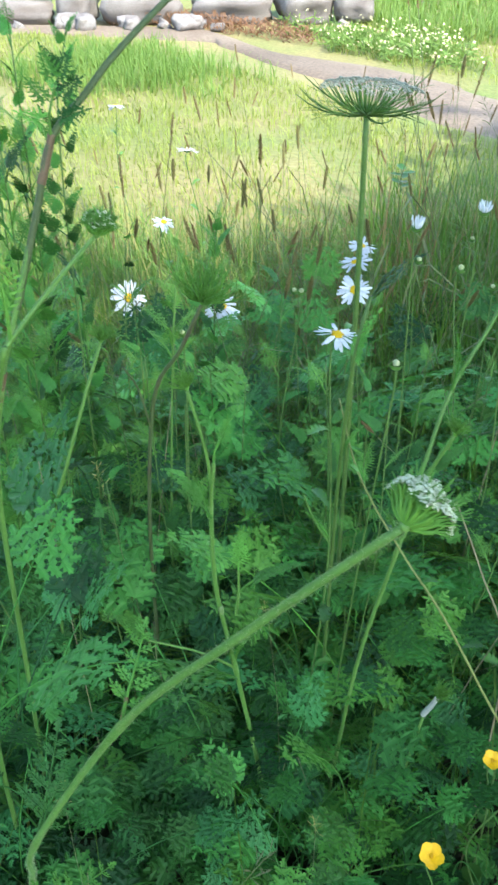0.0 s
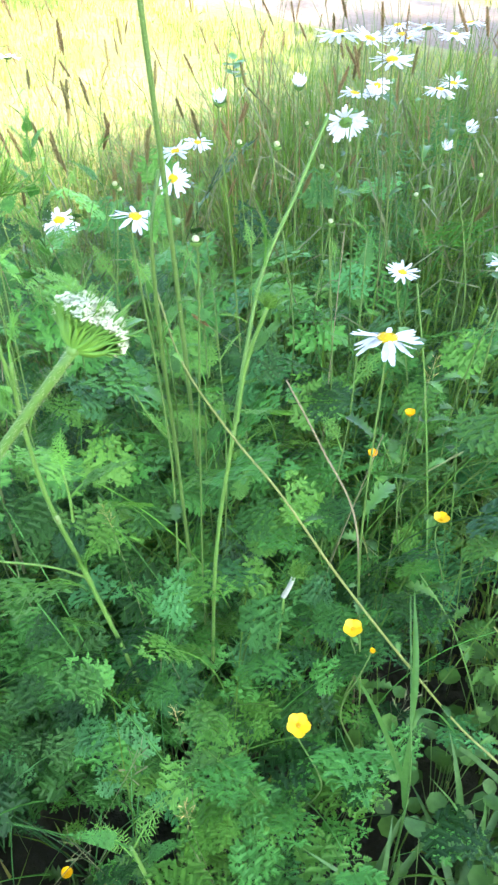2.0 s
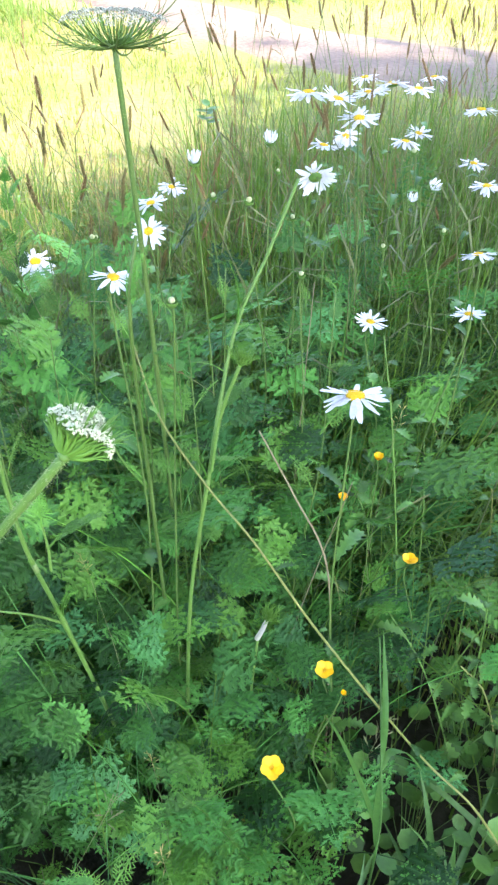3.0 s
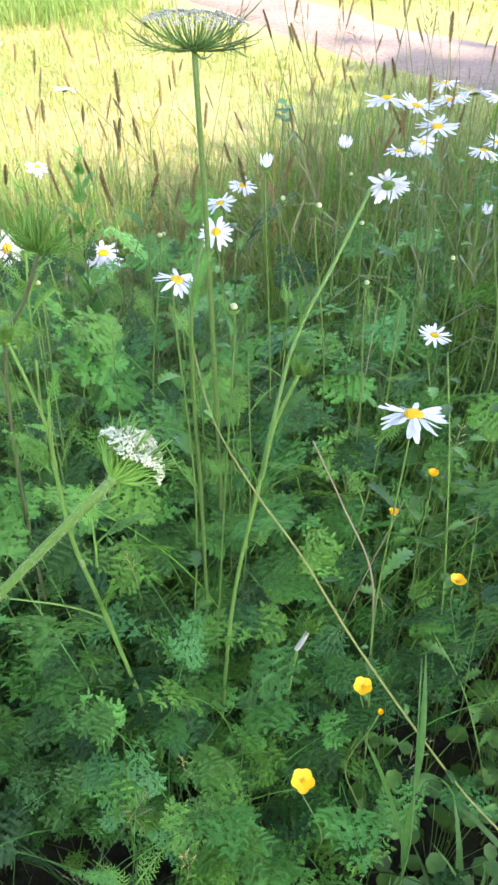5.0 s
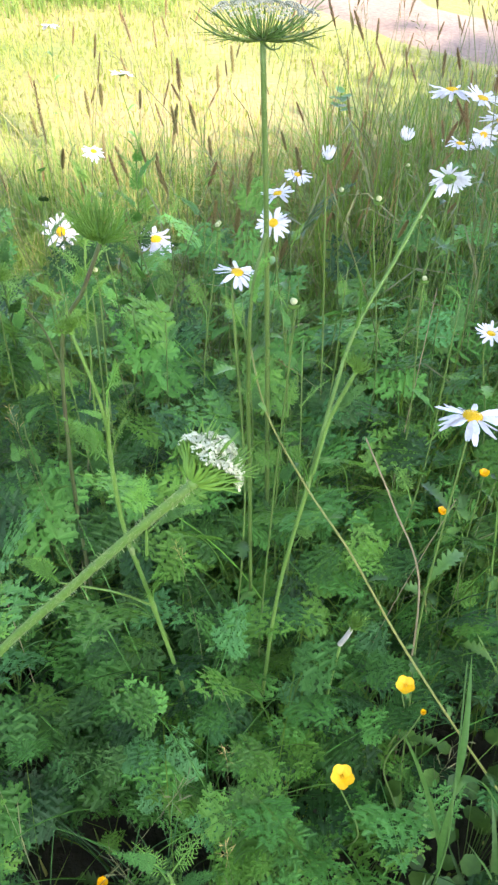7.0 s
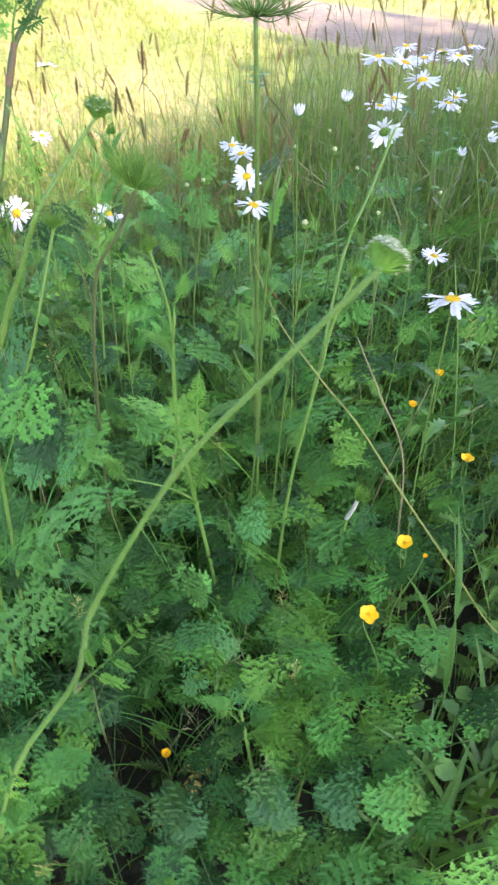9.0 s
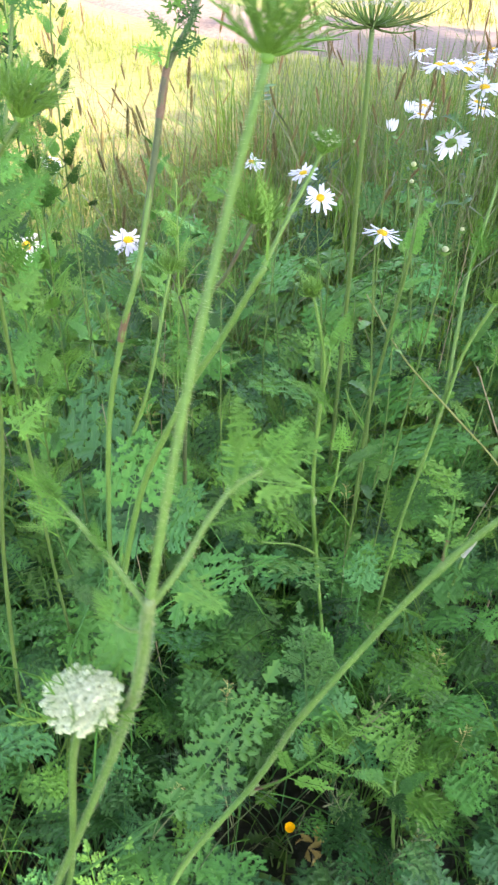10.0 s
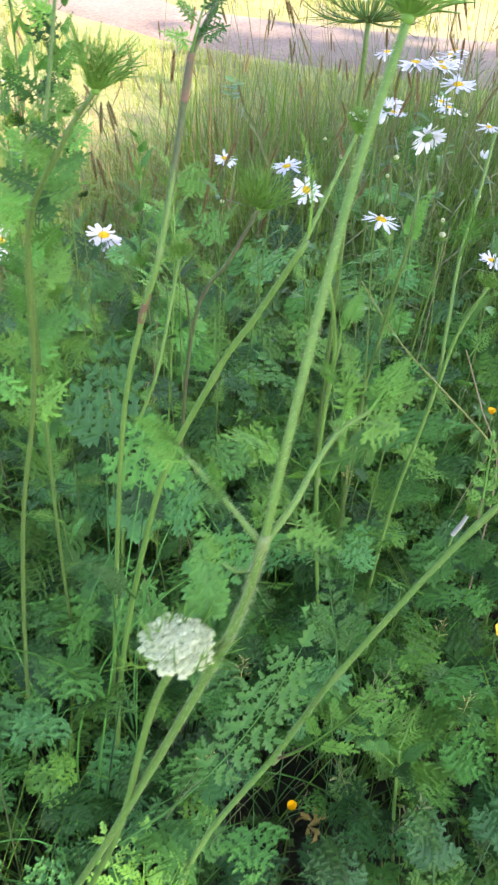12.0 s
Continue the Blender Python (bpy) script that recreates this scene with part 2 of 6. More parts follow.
def leaflet(g, at, way, nrm, length, width, cuts=LOBED, sag=0.10):
    """One cut leaflet, slightly folded along its midrib; width: from the midrib to the widest lobe."""
    x = way.normalized()
    y = nrm.cross(x).normalized()
    z = x.cross(y)
    v = [at, at + x * length - z * length * sag]
    for s in (1, -1):
        v += [at + x * length * a + y * (s * width * b) + z * (width * c * 2 - length * sag * a * a) for a, b, c in cuts]
    n = len(cuts)
    g.add(v, [(0, 1, *range(n + 1, 1, -1)), (0, *range(n + 2, 2 * n + 2), 1)])


def pinna(g, rng, at, way, nrm, length, pairs, fine=False):
    """A side leaf: pairs of cut leaflets that nearly touch, in one plane, and one at the tip."""
    side = nrm.cross(way).normalized()
    rough = 0.30 if fine else 0.07
    for k in range(pairs):
        u = (k + 0.55) / (pairs + 0.75)
        p = at + way * length * u - nrm * length * 0.10 * u * u
        ll = length * (0.48 - 0.22 * u) * rng.uniform(0.80, 1.15) + 0.002
        for s in (1, -1):
            d = (way * rng.uniform(0.62, 0.80) + side * s + nrm * rng.uniform(-rough, rough)).normalized()
            leaflet(g, p, d, (nrm + side * s * -0.12).normalized(), ll, ll * (0.10 if fine else rng.uniform(0.36, 0.44)), SLIVER if fine else LOBED if ll > 0.009 else CLEFT)
    u = (pairs + 0.1) / (pairs + 0.75)
    leaflet(g, at + way * length * u - nrm * length * 0.10 * u * u, way, nrm, length * (1.04 - u) + 0.003, length * (0.03 if fine else 0.13), SLIVER if fine else LOBED)
    g.blade([at, at + way * length * 0.9 - nrm * length * 0.08], [0.0011, 0.0006], side)


def carrot_leaf(rng, stalk, blade, lean, droop, fine=False, pairs=6, wide=0.40, forward=0.70, cup=0.10):
    """A twice-cut leaf on its stalk, rising from the origin and arching towards +x; its blade lies nearly in one plane."""
    g = Geo()
    total, n = stalk + blade, 16
    pts, p = [], Vector((0, 0, 0))
    bend = rng.uniform(-0.25, 0.25)
    knee = stalk / total
    for i in range(n + 1):
        u = i / n
        a = lean + (droop - lean) * min(1.0, u / max(knee, 0.05)) ** 2.2 + max(0.0, u - knee) / (1 - knee) * 0.45
        b = bend * u
        pts.append(p.copy())
        p = p + Vector((math.sin(a) * math.cos(b), math.sin(a) * math.sin(b), math.cos(a))) * total / n
    g.tube(pts, [0.0016 * (1 - 0.75 * i / n) for i in range(n + 1)], 4)

    def on(u):
        k = min(int(u * n), n - 1)
        return pts[k].lerp(pts[k + 1], u * n - k), (pts[k + 1] - pts[k]).normalized()

    g.mid = on((stalk + blade * 0.5) / total)[0]
    twist = rng.uniform(-0.25, 0.25)
    for k in range(pairs):
        v = (k + 0.1) / pairs
        q, t = on((stalk + blade * v * 0.95) / total)
        side = Vector((-math.sin(bend), math.cos(bend), 0))
        nrm = t.cross(side).normalized()
        if nrm.z < 0:
            nrm = -nrm
        nrm = Matrix.Rotation(twist, 3, t) @ nrm
        side = nrm.cross(t).normalized()
        size = blade * (wide * (1 - v) ** 0.85 + 0.07) * rng.uniform(0.88, 1.1)
        for s in (1, -1):
            w = (t * forward * rng.uniform(0.85, 1.15) + side * s + nrm * (cup + rng.uniform(-0.14, 0.10))).normalized()
            up = Matrix.Rotation(rng.uniform(-0.16, 0.16), 3, w) @ (nrm - w * nrm.dot(w)).normalized()
            pinna(g, rng, q, w, up, size, max(1, round(2.2 * (1 - v) + 0.8)), fine)
    q, t = on(0.97)
    leaflet(g, q, t, Vector((0, 0, 1)), blade * 0.13, blade * (0.015 if fine else 0.055), SLIVER if fine else LOBED)
    return g


rng = random.Random(11)
LEAVES = []
for i in range(9):
    g = carrot_leaf(rng, rng.uniform(0.26, 0.37), rng.uniform(0.070, 0.105), rng.uniform(0.05, 0.32), rng.uniform(0.70, 1.35), False, 4, rng.uniform(0.38, 0.46))
    LEAVES.append(([g.mesh("carrot_leaf", m, False) for m in (LEAF, LEAF_BLUE, LEAF_PALE)], g.mid))
TALL = []
for i in range(7):
    g = carrot_leaf(rng, rng.uniform(0.42, 0.54), rng.uniform(0.070, 0.100), rng.uniform(0.03, 0.20), rng.uniform(0.7, 1.3), False, 4, rng.uniform(0.36, 0.44))
    TALL.append(([g.mesh("carrot_leaf", m, False) for m in (LEAF, LEAF_BLUE, LEAF_PALE)], g.mid))
FINE = []
for i in range(5):
    g = carrot_leaf(rng, rng.uniform(0.25, 0.40), rng.uniform(0.10, 0.15), rng.uniform(0.0, 0.3), rng.uniform(0.6, 1.2), True, 8, 0.36)
    FINE.append(([g.mesh("thread_leaf", m, False) for m in (THREAD, LEAF)], g.mid))
SPRIG = []
for i in range(4):
    g = carrot_leaf(rng, 0.022, rng.uniform(0.05, 0.07), rng.uniform(1.0, 1.3), rng.uniform(1.2, 1.5), i % 2 == 1, 7, 0.21 if i % 2 == 0 else 0.30, 1.15, 0.2)
    SPRIG.append([g.mesh("sprig", m, False) for m in (LEAF_YOUNG, THREAD if i % 2 else LEAF)])
PLUME = []
for i in range(4):
    g = carrot_leaf(rng, 0.012, rng.uniform(0.045, 0.055), 1.45, rng.uniform(1.35, 1.55), True, 9, 0.42, 1.5, 0.35)
    PLUME.append(g.mesh("plume", LEAF_YOUNG, False))


# ---------------- ground, path, wall ----------------
def sheet(name, x0, x1, y0, y1, nx, ny, z, material):
    g = Geo()
    xs = [x0 + (x1 - x0) * i / nx for i in range(nx + 1)]
    ys = [y0 + (y1 - y0) * j / ny for j in range(ny + 1)]
    g.add([(x, y, z(x, y)) for y in ys for x in xs],
          [(j * (nx + 1) + i, j * (nx + 1) + i + 1, (j + 1) * (nx + 1) + i + 1, (j + 1) * (nx + 1) + i) for j in range(ny) for i in range(nx)])
    return new(name, g.mesh(name, material))


def land(x, y):
    """Height of the ground: nearly flat, rising gently behind the wall."""
    far = max(0.0, y - 8.3)
    return 0.02 * noise.noise((x * 0.7, y * 0.7, 0.0)) * min(1.0, abs(y) / 3 + 0.3) + min(0.16 * far, 3.0) * (1 if far else 0)


ground = tagged(sheet("ground", -300, 300, -300, 300, 100, 100, lambda x, y: -0.03 + min(0.16 * max(0.0, y - 12), 3.0), TURF),
                "dry turf and bare soil running to the distance", "ground", kind="structure")
tagged(sheet("ground_near", -6, 6, -5, 9.5, 80, 96, land, TURF), "uneven patchy sunlit lawn turf", "ground", kind="structure")



def in_meadow(x, y):
    """Above nought inside the uneven edge of the unmown patch."""
    return 1.0 - math.hypot((x - 0.15) / 2.35, (y - 0.85) / 1.75) ** 3 + 0.35 * noise.noise((x * 1.3, y * 1.3, 4.0))


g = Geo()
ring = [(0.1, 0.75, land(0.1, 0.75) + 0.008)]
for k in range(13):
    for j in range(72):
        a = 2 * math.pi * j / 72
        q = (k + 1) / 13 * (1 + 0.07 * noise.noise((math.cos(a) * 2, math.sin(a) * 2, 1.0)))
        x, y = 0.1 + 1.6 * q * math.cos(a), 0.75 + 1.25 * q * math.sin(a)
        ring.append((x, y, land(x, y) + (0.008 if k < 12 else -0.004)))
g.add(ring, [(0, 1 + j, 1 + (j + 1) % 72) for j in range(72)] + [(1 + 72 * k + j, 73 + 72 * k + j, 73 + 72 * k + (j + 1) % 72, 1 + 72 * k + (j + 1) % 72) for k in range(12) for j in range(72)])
tagged(new("soil", g.mesh("soil", SOIL)), "dark bare soil and litter under the meadow plants, some of their shade in its colour", "soil", kind="structure")
NEAR_EDGE = spline([(-4.5, 7.15, 0), (-2.2, 7.3, 0), (-0.46, 7.02, 0), (-0.18, 6.76, 0), (0.2, 6.09, 0), (0.45, 5.71, 0), (0.7, 5.23, 0), (0.98, 4.72, 0), (1.22, 4.42, 0), (2.4, 3.3, 0), (4.4, 1.8, 0)], 5)
FAR_EDGE = spline([(-4.5, 7.6, 0), (-2.2, 7.65, 0), (-0.68, 7.57, 0), (-0.24, 7.26, 0), (0.17, 6.63, 0), (0.5, 6.37, 0), (1.02, 5.96, 0), (1.33, 5.56, 0), (1.54, 5.19, 0), (2.9, 4.2, 0), (5.2, 2.6, 0)], 5)
g = Geo()
rows = []
for a, b in zip(NEAR_EDGE, FAR_EDGE):
    for k in range(9):
        q = a.lerp(b, k / 8)
        rows.append((q.x + 0.03 * noise.noise(q * 3), q.y + 0.03 * noise.noise(q * 3 + Vector((7, 0, 0))), land(q.x, q.y) + 0.026 - 0.030 * (abs(k - 4) / 4) ** 4))
g.add(rows, [(i * 9 + k, i * 9 + k + 1, i * 9 + k + 10, i * 9 + k + 9) for i in range(len(NEAR_EDGE) - 1) for k in range(8)])
tagged(new("path", g.mesh("path", TARMAC)), "worn grey-pink tarmac footpath between lawn and wall", "path", kind="structure")

wall = thing("wall_stone", (0, 0, 0), "low dry stone wall of rough grey boulders beside the path", "stone wall", kind="structure")


def boulder(rng, sx, sy, sz):
    g = Geo()
    n, m, v, f = 22, 13, [], []
    off = Vector((rng.uniform(0, 50), rng.uniform(0, 50), rng.uniform(0, 50)))
    for i in range(m + 1):
        a = math.pi * (i / m - 0.5)
        for j in range(n):
            b = 2 * math.pi * j / n
            d = Vector((math.cos(a) * math.cos(b), math.cos(a) * math.sin(b), math.sin(a)))
            k = 0.78 / max(abs(d.x), abs(d.y), abs(d.z)) * 0.85 + 0.15
            k *= 1 + 0.24 * noise.noise(d * 1.7 + off) + 0.10 * noise.noise(d * 4 + off) + 0.05 * noise.noise(d * 11 + off)
            v.append((d.x * k * sx, d.y * k * sy, d.z * k * sz))
    for i in range(m):
        for j in range(n):
            f.append((i * n + j, i * n + (j + 1) % n, (i + 1) * n + (j + 1) % n, (i + 1) * n + j))
    g.add(v, f)
    return g


rng = random.Random(3)
STONES = [boulder(rng, 0.5, 0.5, 0.5).mesh("stone", STONE) for _ in range(5)]
x = 1.12
while x > -4.6:
    w = rng.uniform(0.30, 0.85)
    h = rng.uniform(0.20, 0.34)
    x -= w / 2
    part("stone", rng.choice(STONES), STONE, wall, m=pose(x, 7.85 + rng.uniform(-0.06, 0.06), h * 0.42, rng.uniform(-6, 6), rng.uniform(-5, 5), rng.uniform(-12, 12)) @ Matrix.Diagonal((w * 1.06, 0.55, h, 1)))
    w2, h2 = w * rng.uniform(0.8, 1.1), rng.uniform(0.2, 0.34)
    part("stone", rng.choice(STONES), STONE, wall, m=pose(x + rng.uniform(-0.1, 0.1), 7.92, h * 0.85 + h2 * 0.42, rng.uniform(-8, 8), rng.uniform(-6, 6), rng.uniform(0, 20)) @ Matrix.Diagonal((w2, 0.5, h2, 1)))
    x -= w / 2
for k in range(14):
    s = rng.uniform(0.08, 0.2)
    part("stone", rng.choice(STONES), STONE, wall, m=pose(rng.uniform(-2.6, 1.0), rng.uniform(7.38, 7.55), s * 0.3, rng.uniform(0, 40), 0, rng.uniform(0, 180)) @ Matrix.Diagonal((s * 1.4, s, s * 0.8, 1)))


# ---------------- shade tree behind the camera ----------------
tree = thing("tree", (5.6, -6.0, 0), "tall unseen broadleaf tree added to shade the meadow", "tree")
g = Geo()
# unseen lobes, set up the sun's line from the ground they must shade
CROWN = [(-0.5, -0.05, 8.9, 1.05), (0.6, 0.35, 9.2, 1.2), (-0.25, 0.40, 9.5, 0.65), (0.98, 1.28, 9.4, 0.95), (1.75, 1.6, 9.6, 1.25), (-1.5, -0.3, 9.2, 1.05), (0.2, -0.9, 9.6, 1.3), (2.8, 2.0, 10.2, 1.3), (2.2, 0.2, 10.0, 1.3), (1.2, 2.0, 9.7, 0.75), (4.0, 2.4, 10.6, 1.3), (1.45, 2.45, 10.0, 0.85), (2.5, 3.0, 10.8, 0.9), (2.1, 3.8, 10.6, 0.8), (0.9, 0.7, 3.6, 0.8), (1.5, 0.9, 3.9, 0.9), (1.1, 0.0, 3.5, 0.8), (1.9, 0.2, 4.2, 0.9)]
lobes = []
for sx, sy, h, r in CROWN:
    c = Vector((sx, sy, 0.4)) + SUN_WAY * ((h - 0.4) / SUN_WAY.z)
    lobes.append((c, r))
# more unseen boughs, added to block overhead and side sky light
SHADE_BOUGHS = [(-1.5, 0.9, 6.0, 1.2), (-0.3, 0.9, 6.2, 1.2), (0.7, 1.0, 6.4, 1.0), (-1.5, 2.1, 6.2, 1.2), (-0.4, 2.2, 6.4, 1.2), (0.4, 2.9, 6.6, 0.9), (-2.2, 0.1, 7.2, 1.3), (-0.6, 0.2, 7.4, 1.3), (0.8, -0.2, 7.6, 1.2), (-2.4, -1.4, 7.0, 1.3), (-0.8, -1.3, 7.3, 1.4), (0.8, -1.5, 7.2, 1.2), (-1.5, -2.4, 7.2, 1.3), (0.3, -2.5, 7.0, 1.3), (4.0, -4.2, 7.2, 1.3), (3.5, -0.2, 4.4, 0.85), (4.2, 0.3, 4.6, 0.9), (3.7, -1.0, 4.2, 1.0), (4.8, -0.3, 4.8, 1.0)]
GLADES = [((-0.372, 0.345, 0.30), 0.045)]  # where the sun finds a way through
lobes = [(Vector(b[:3]), b[3]) for b in SHADE_BOUGHS] + lobes
g.tube(spline([(0, 0, -0.1), (0.1, 0.1, 2.2), (-0.05, 0.3, 4.6), (0.0, 0.5, 6.6), (0.1, 0.6, 8.6)], 4), [0.30 - 0.012 * i for i in range(17)], 10)
part("trunk", g, BARK, tree, "grey-brown ridged bark")
for c, r in lobes:
    g = Geo()
    e = c - Vector(tree.location)
    for bend in (0.0, 0.6, -0.6):
        line = spline([(0, 0.45, 6.0), (e.x * 0.45, 0.4 + e.y * 0.45 + bend, 6.3 + (e.z - 6.3) * 0.6), (e.x, e.y, e.z)], 5)
        if all((p + tree.location - Vector(o)).cross(SUN_WAY).length > w + 0.15 for o, w in GLADES for p in line):
            break
    g.tube(line, [0.07 - 0.0055 * i for i in range(11)], 6)
    part("limb", g, BARK, tree)
rng = random.Random(5)
g = Geo()
for i, (c, r) in enumerate(lobes):
    c = c - Vector(tree.location)
    for k in range(int((620 if i < len(SHADE_BOUGHS) + 11 else 330) * r * r)):
        d = Vector((rng.gauss(0, 1), rng.gauss(0, 1), rng.gauss(0, 1))).normalized()
        p = c + d * r * rng.random() ** 0.45 * (1 + 0.25 * noise.noise(d * 2 + c))
        a = Vector((rng.gauss(0, 1), rng.gauss(0, 1), rng.gauss(0, 0.6))).normalized()
        b = a.orthogonal().normalized()
        s = rng.uniform(0.07, 0.14)
        if any((p + tree.location - Vector(o)).cross(SUN_WAY).length < w + 0.06 for o, w in GLADES):
            continue
        g.add([p - a * s, p - a * s * 0.2 + b * s * 0.55, p + a * s, p - a * s * 0.2 - b * s * 0.55], [(0, 1, 2, 3)])
part("crown", g, TREE_LEAF, tree, "dense mid-green leaves", smooth=False)


# ---------------- grass as stuff ----------------
def blades(name, count, where, height, width, material, label, seed, seg=3, lean=0.5):
    """Many blades in one mesh; where(r) gives a place, height(x, y, r) a length."""
    r = np.random.RandomState(seed)
    spots = where(r, count)
    n = len(spots)
    h = height(spots, r)
    ang, tilt = r.uniform(0, 2 * np.pi, n), np.clip(np.abs(r.normal(0, lean, n)), 0, 1.35)
    out = np.stack([np.cos(ang), np.sin(ang)], 1)
    across = np.stack([-out[:, 1], out[:, 0]], 1)
    turn = r.uniform(-0.8, 0.8, n)
    across = across * np.cos(turn)[:, None] + out * np.sin(turn)[:, None]
    wd = width * r.uniform(0.6, 1.3, n)
    V = np.zeros((n, 2 * seg + 1, 3))
    for i in range(seg + 1):
        u = i / seg
        bend = tilt * u ** 1.8
        c = np.concatenate([spots[:, :2] + out * (h * bend)[:, None], (spots[:, 2] + h * u * (1 - 0.35 * bend * u))[:, None]], 1)
        if i == seg:
            V[:, 2 * seg] = c
        else:
            o = np.concatenate([across * (wd * (1 - 0.75 * u ** 1.5) / 2)[:, None], np.zeros((n, 1))], 1)
            V[:, 2 * i], V[:, 2 * i + 1] = c - o, c + o
    k = (np.arange(n) * (2 * seg + 1))[:, None]
    quads = np.concatenate([k + np.array([[2 * i, 2 * i + 1, 2 * i + 3, 2 * i + 2]]) for i in range(seg - 1)], 0)
    tips = k + np.array([[2 * seg - 2, 2 * seg - 1, 2 * seg]])
    me = bpy.data.meshes.new(name)
    nv, nq, nt = n * (2 * seg + 1), len(quads), len(tips)
    me.vertices.add(nv)
    me.vertices.foreach_set("co", V.reshape(-1))
    me.loops.add(nq * 4 + nt * 3)
    me.polygons.add(nq + nt)
    me.loops.foreach_set("vertex_index", np.concatenate([quads.reshape(-1), tips.reshape(-1)]).astype(np.int32))
    starts = np.concatenate([np.arange(nq) * 4, nq * 4 + np.arange(nt) * 3]).astype(np.int32)
    me.polygons.foreach_set("loop_start", starts)
    me.update(calc_edges=True)
    me.validate()
    me.polygons.foreach_set("use_smooth", [True] * len(me.polygons))
    me.materials.append(material)
    return tagged(new(name, me), label, "grass", kind="stuff")


def on_path(x, y):
    """Whether a place lies on the footpath."""
    i = np.argmin([(a.x - x) ** 2 + (a.y - y) ** 2 for a in MID_EDGE])
    a, b = NEAR_EDGE[i], FAR_EDGE[i]
    d = b - a
    u = ((x - a.x) * d.x + (y - a.y) * d.y) / d.length_squared
    return -0.02 < u < 1.02


MID_EDGE = [a.lerp(b, 0.5) for a, b in zip(NEAR_EDGE, FAR_EDGE)]


def strewn(x0, x1, y0, y1, keep=None, off_path=False):
    def where(r, n):
        p = np.stack([r.uniform(x0, x1, n), r.uniform(y0, y1, n)], 1)
        if keep:
            p = p[keep(p[:, 0], p[:, 1], r)]
        if off_path:
            p = p[[not on_path(a, b) for a, b in p]]
        return np.concatenate([p, np.array([land(a, b) for a, b in p])[:, None] - 0.005], 1)
    return where


def wedge(x, y, r):
    return (np.abs(x - 0.15) < 0.75 + 0.42 * y) & (y < 7.6)


def patchy(x, y, r):
    bare = np.sin(x * 2.1 + 1.0) * np.cos(y * 1.7) + 0.6 * np.sin(x * 5.3 + y * 3.1)
    return wedge(x, y, r) & (r.uniform(0, 1, len(x)) < np.clip(1.0 - 0.75 * np.clip(bare - 0.2, 0, 1), 0.15, 1))


blades("lawn_grass", 70000, strewn(-3.6, 3.9, 1.9, 7.6, patchy, True), lambda p, r: r.uniform(0.03, 0.085, len(p)), 0.006, LAWN, "sunlit yellow-green mown lawn grass", 1, 2, 0.7)
blades("rough_lawn_grass", 16000, strewn(-5, 5, -4.5, 7, lambda x, y, r: ~wedge(x, y, r) | (y < 1.9)), lambda p, r: r.uniform(0.03, 0.09, len(p)), 0.008, LAWN, "mown lawn grass round the meadow patch", 12, 2, 0.7)
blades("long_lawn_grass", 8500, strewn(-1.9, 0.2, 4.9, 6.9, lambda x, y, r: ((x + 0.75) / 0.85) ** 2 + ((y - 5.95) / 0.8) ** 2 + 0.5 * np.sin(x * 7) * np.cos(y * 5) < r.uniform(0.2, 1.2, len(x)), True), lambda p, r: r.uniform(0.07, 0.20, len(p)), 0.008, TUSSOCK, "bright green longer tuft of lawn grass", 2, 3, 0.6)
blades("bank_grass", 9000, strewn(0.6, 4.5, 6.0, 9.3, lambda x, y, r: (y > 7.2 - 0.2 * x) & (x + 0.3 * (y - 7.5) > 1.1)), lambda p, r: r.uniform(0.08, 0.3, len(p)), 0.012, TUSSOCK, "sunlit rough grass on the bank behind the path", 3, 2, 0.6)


def dense(x, y, r):
    inside = np.array([in_meadow(a, b) for a, b in zip(x, y)])
    return (r.uniform(-0.1, 0.5, len(x)) < inside) & (r.uniform(0, 1, len(x)) < np.clip(1.2 - np.abs(y - 1.55) * 0.62, 0.12, 1) * np.where((y < np.where(x > 0.2, 1.0, 0.85)) & (np.abs(x) < 0.95), 0.012, np.clip(0.15 + np.maximum(y, 0) * 0.55 + 0.35 * np.abs(x), 0.1, 1)))


blades("meadow_grass", 66000, strewn(-2.4, 2.7, -0.75, 2.6, dense), lambda p, r: r.uniform(0.22, 0.56, len(p)) * np.clip(1.22 - 0.18 * p[:, 1], 0.6, 1.1) * (1 + 0.22 * np.clip(p[:, 0], -0.4, 1)), 0.0042, GRASS, "tall fine green meadow grass among the flowers", 4, 5, 0.95)
blades("dry_grass", 3600, strewn(-0.5, 1.7, 1.35, 2.7), lambda p, r: r.uniform(0.15, 0.55, len(p)), 0.003, DRY, "dry brownish grass at the meadow's edge", 7, 5, 0.9)
# sunlit look of the back edge comes partly from this lighter blade colour
blades("sunlit_grass", 7000, strewn(-1.2, 0.7, 1.35, 2.5, lambda x, y, r: x < 2.6 - 1.2 * y + r.uniform(0, 1.2, len(x))), lambda p, r: r.uniform(0.15, 0.46, len(p)), 0.0062, TUSSOCK, "broad grass at the meadow's sunny edge, sunlight put into its yellow-green", 15, 4, 0.75)
blades("leaning_grass", 5000, strewn(0.25, 1.3, 0.85, 1.75), lambda p, r: r.uniform(0.2, 0.62, len(p)), 0.0048, GRASS, "dark green grass leaning between the daisies", 16, 5, 1.0)
blades("olive_grass", 6500, strewn(0.35, 1.5, 1.3, 2.35), lambda p, r: r.uniform(0.3, 0.70, len(p)), 0.0046, GRASS, "dark olive grass standing behind the daisies", 17, 5, 0.9)
blades("shade_grass", 220, strewn(0.42, 1.3, 0.55, 1.05), lambda p, r: r.uniform(0.2, 0.6, len(p)), 0.005, GRASS, "tall dark green grass beside the daisies", 5, 4, 0.35)
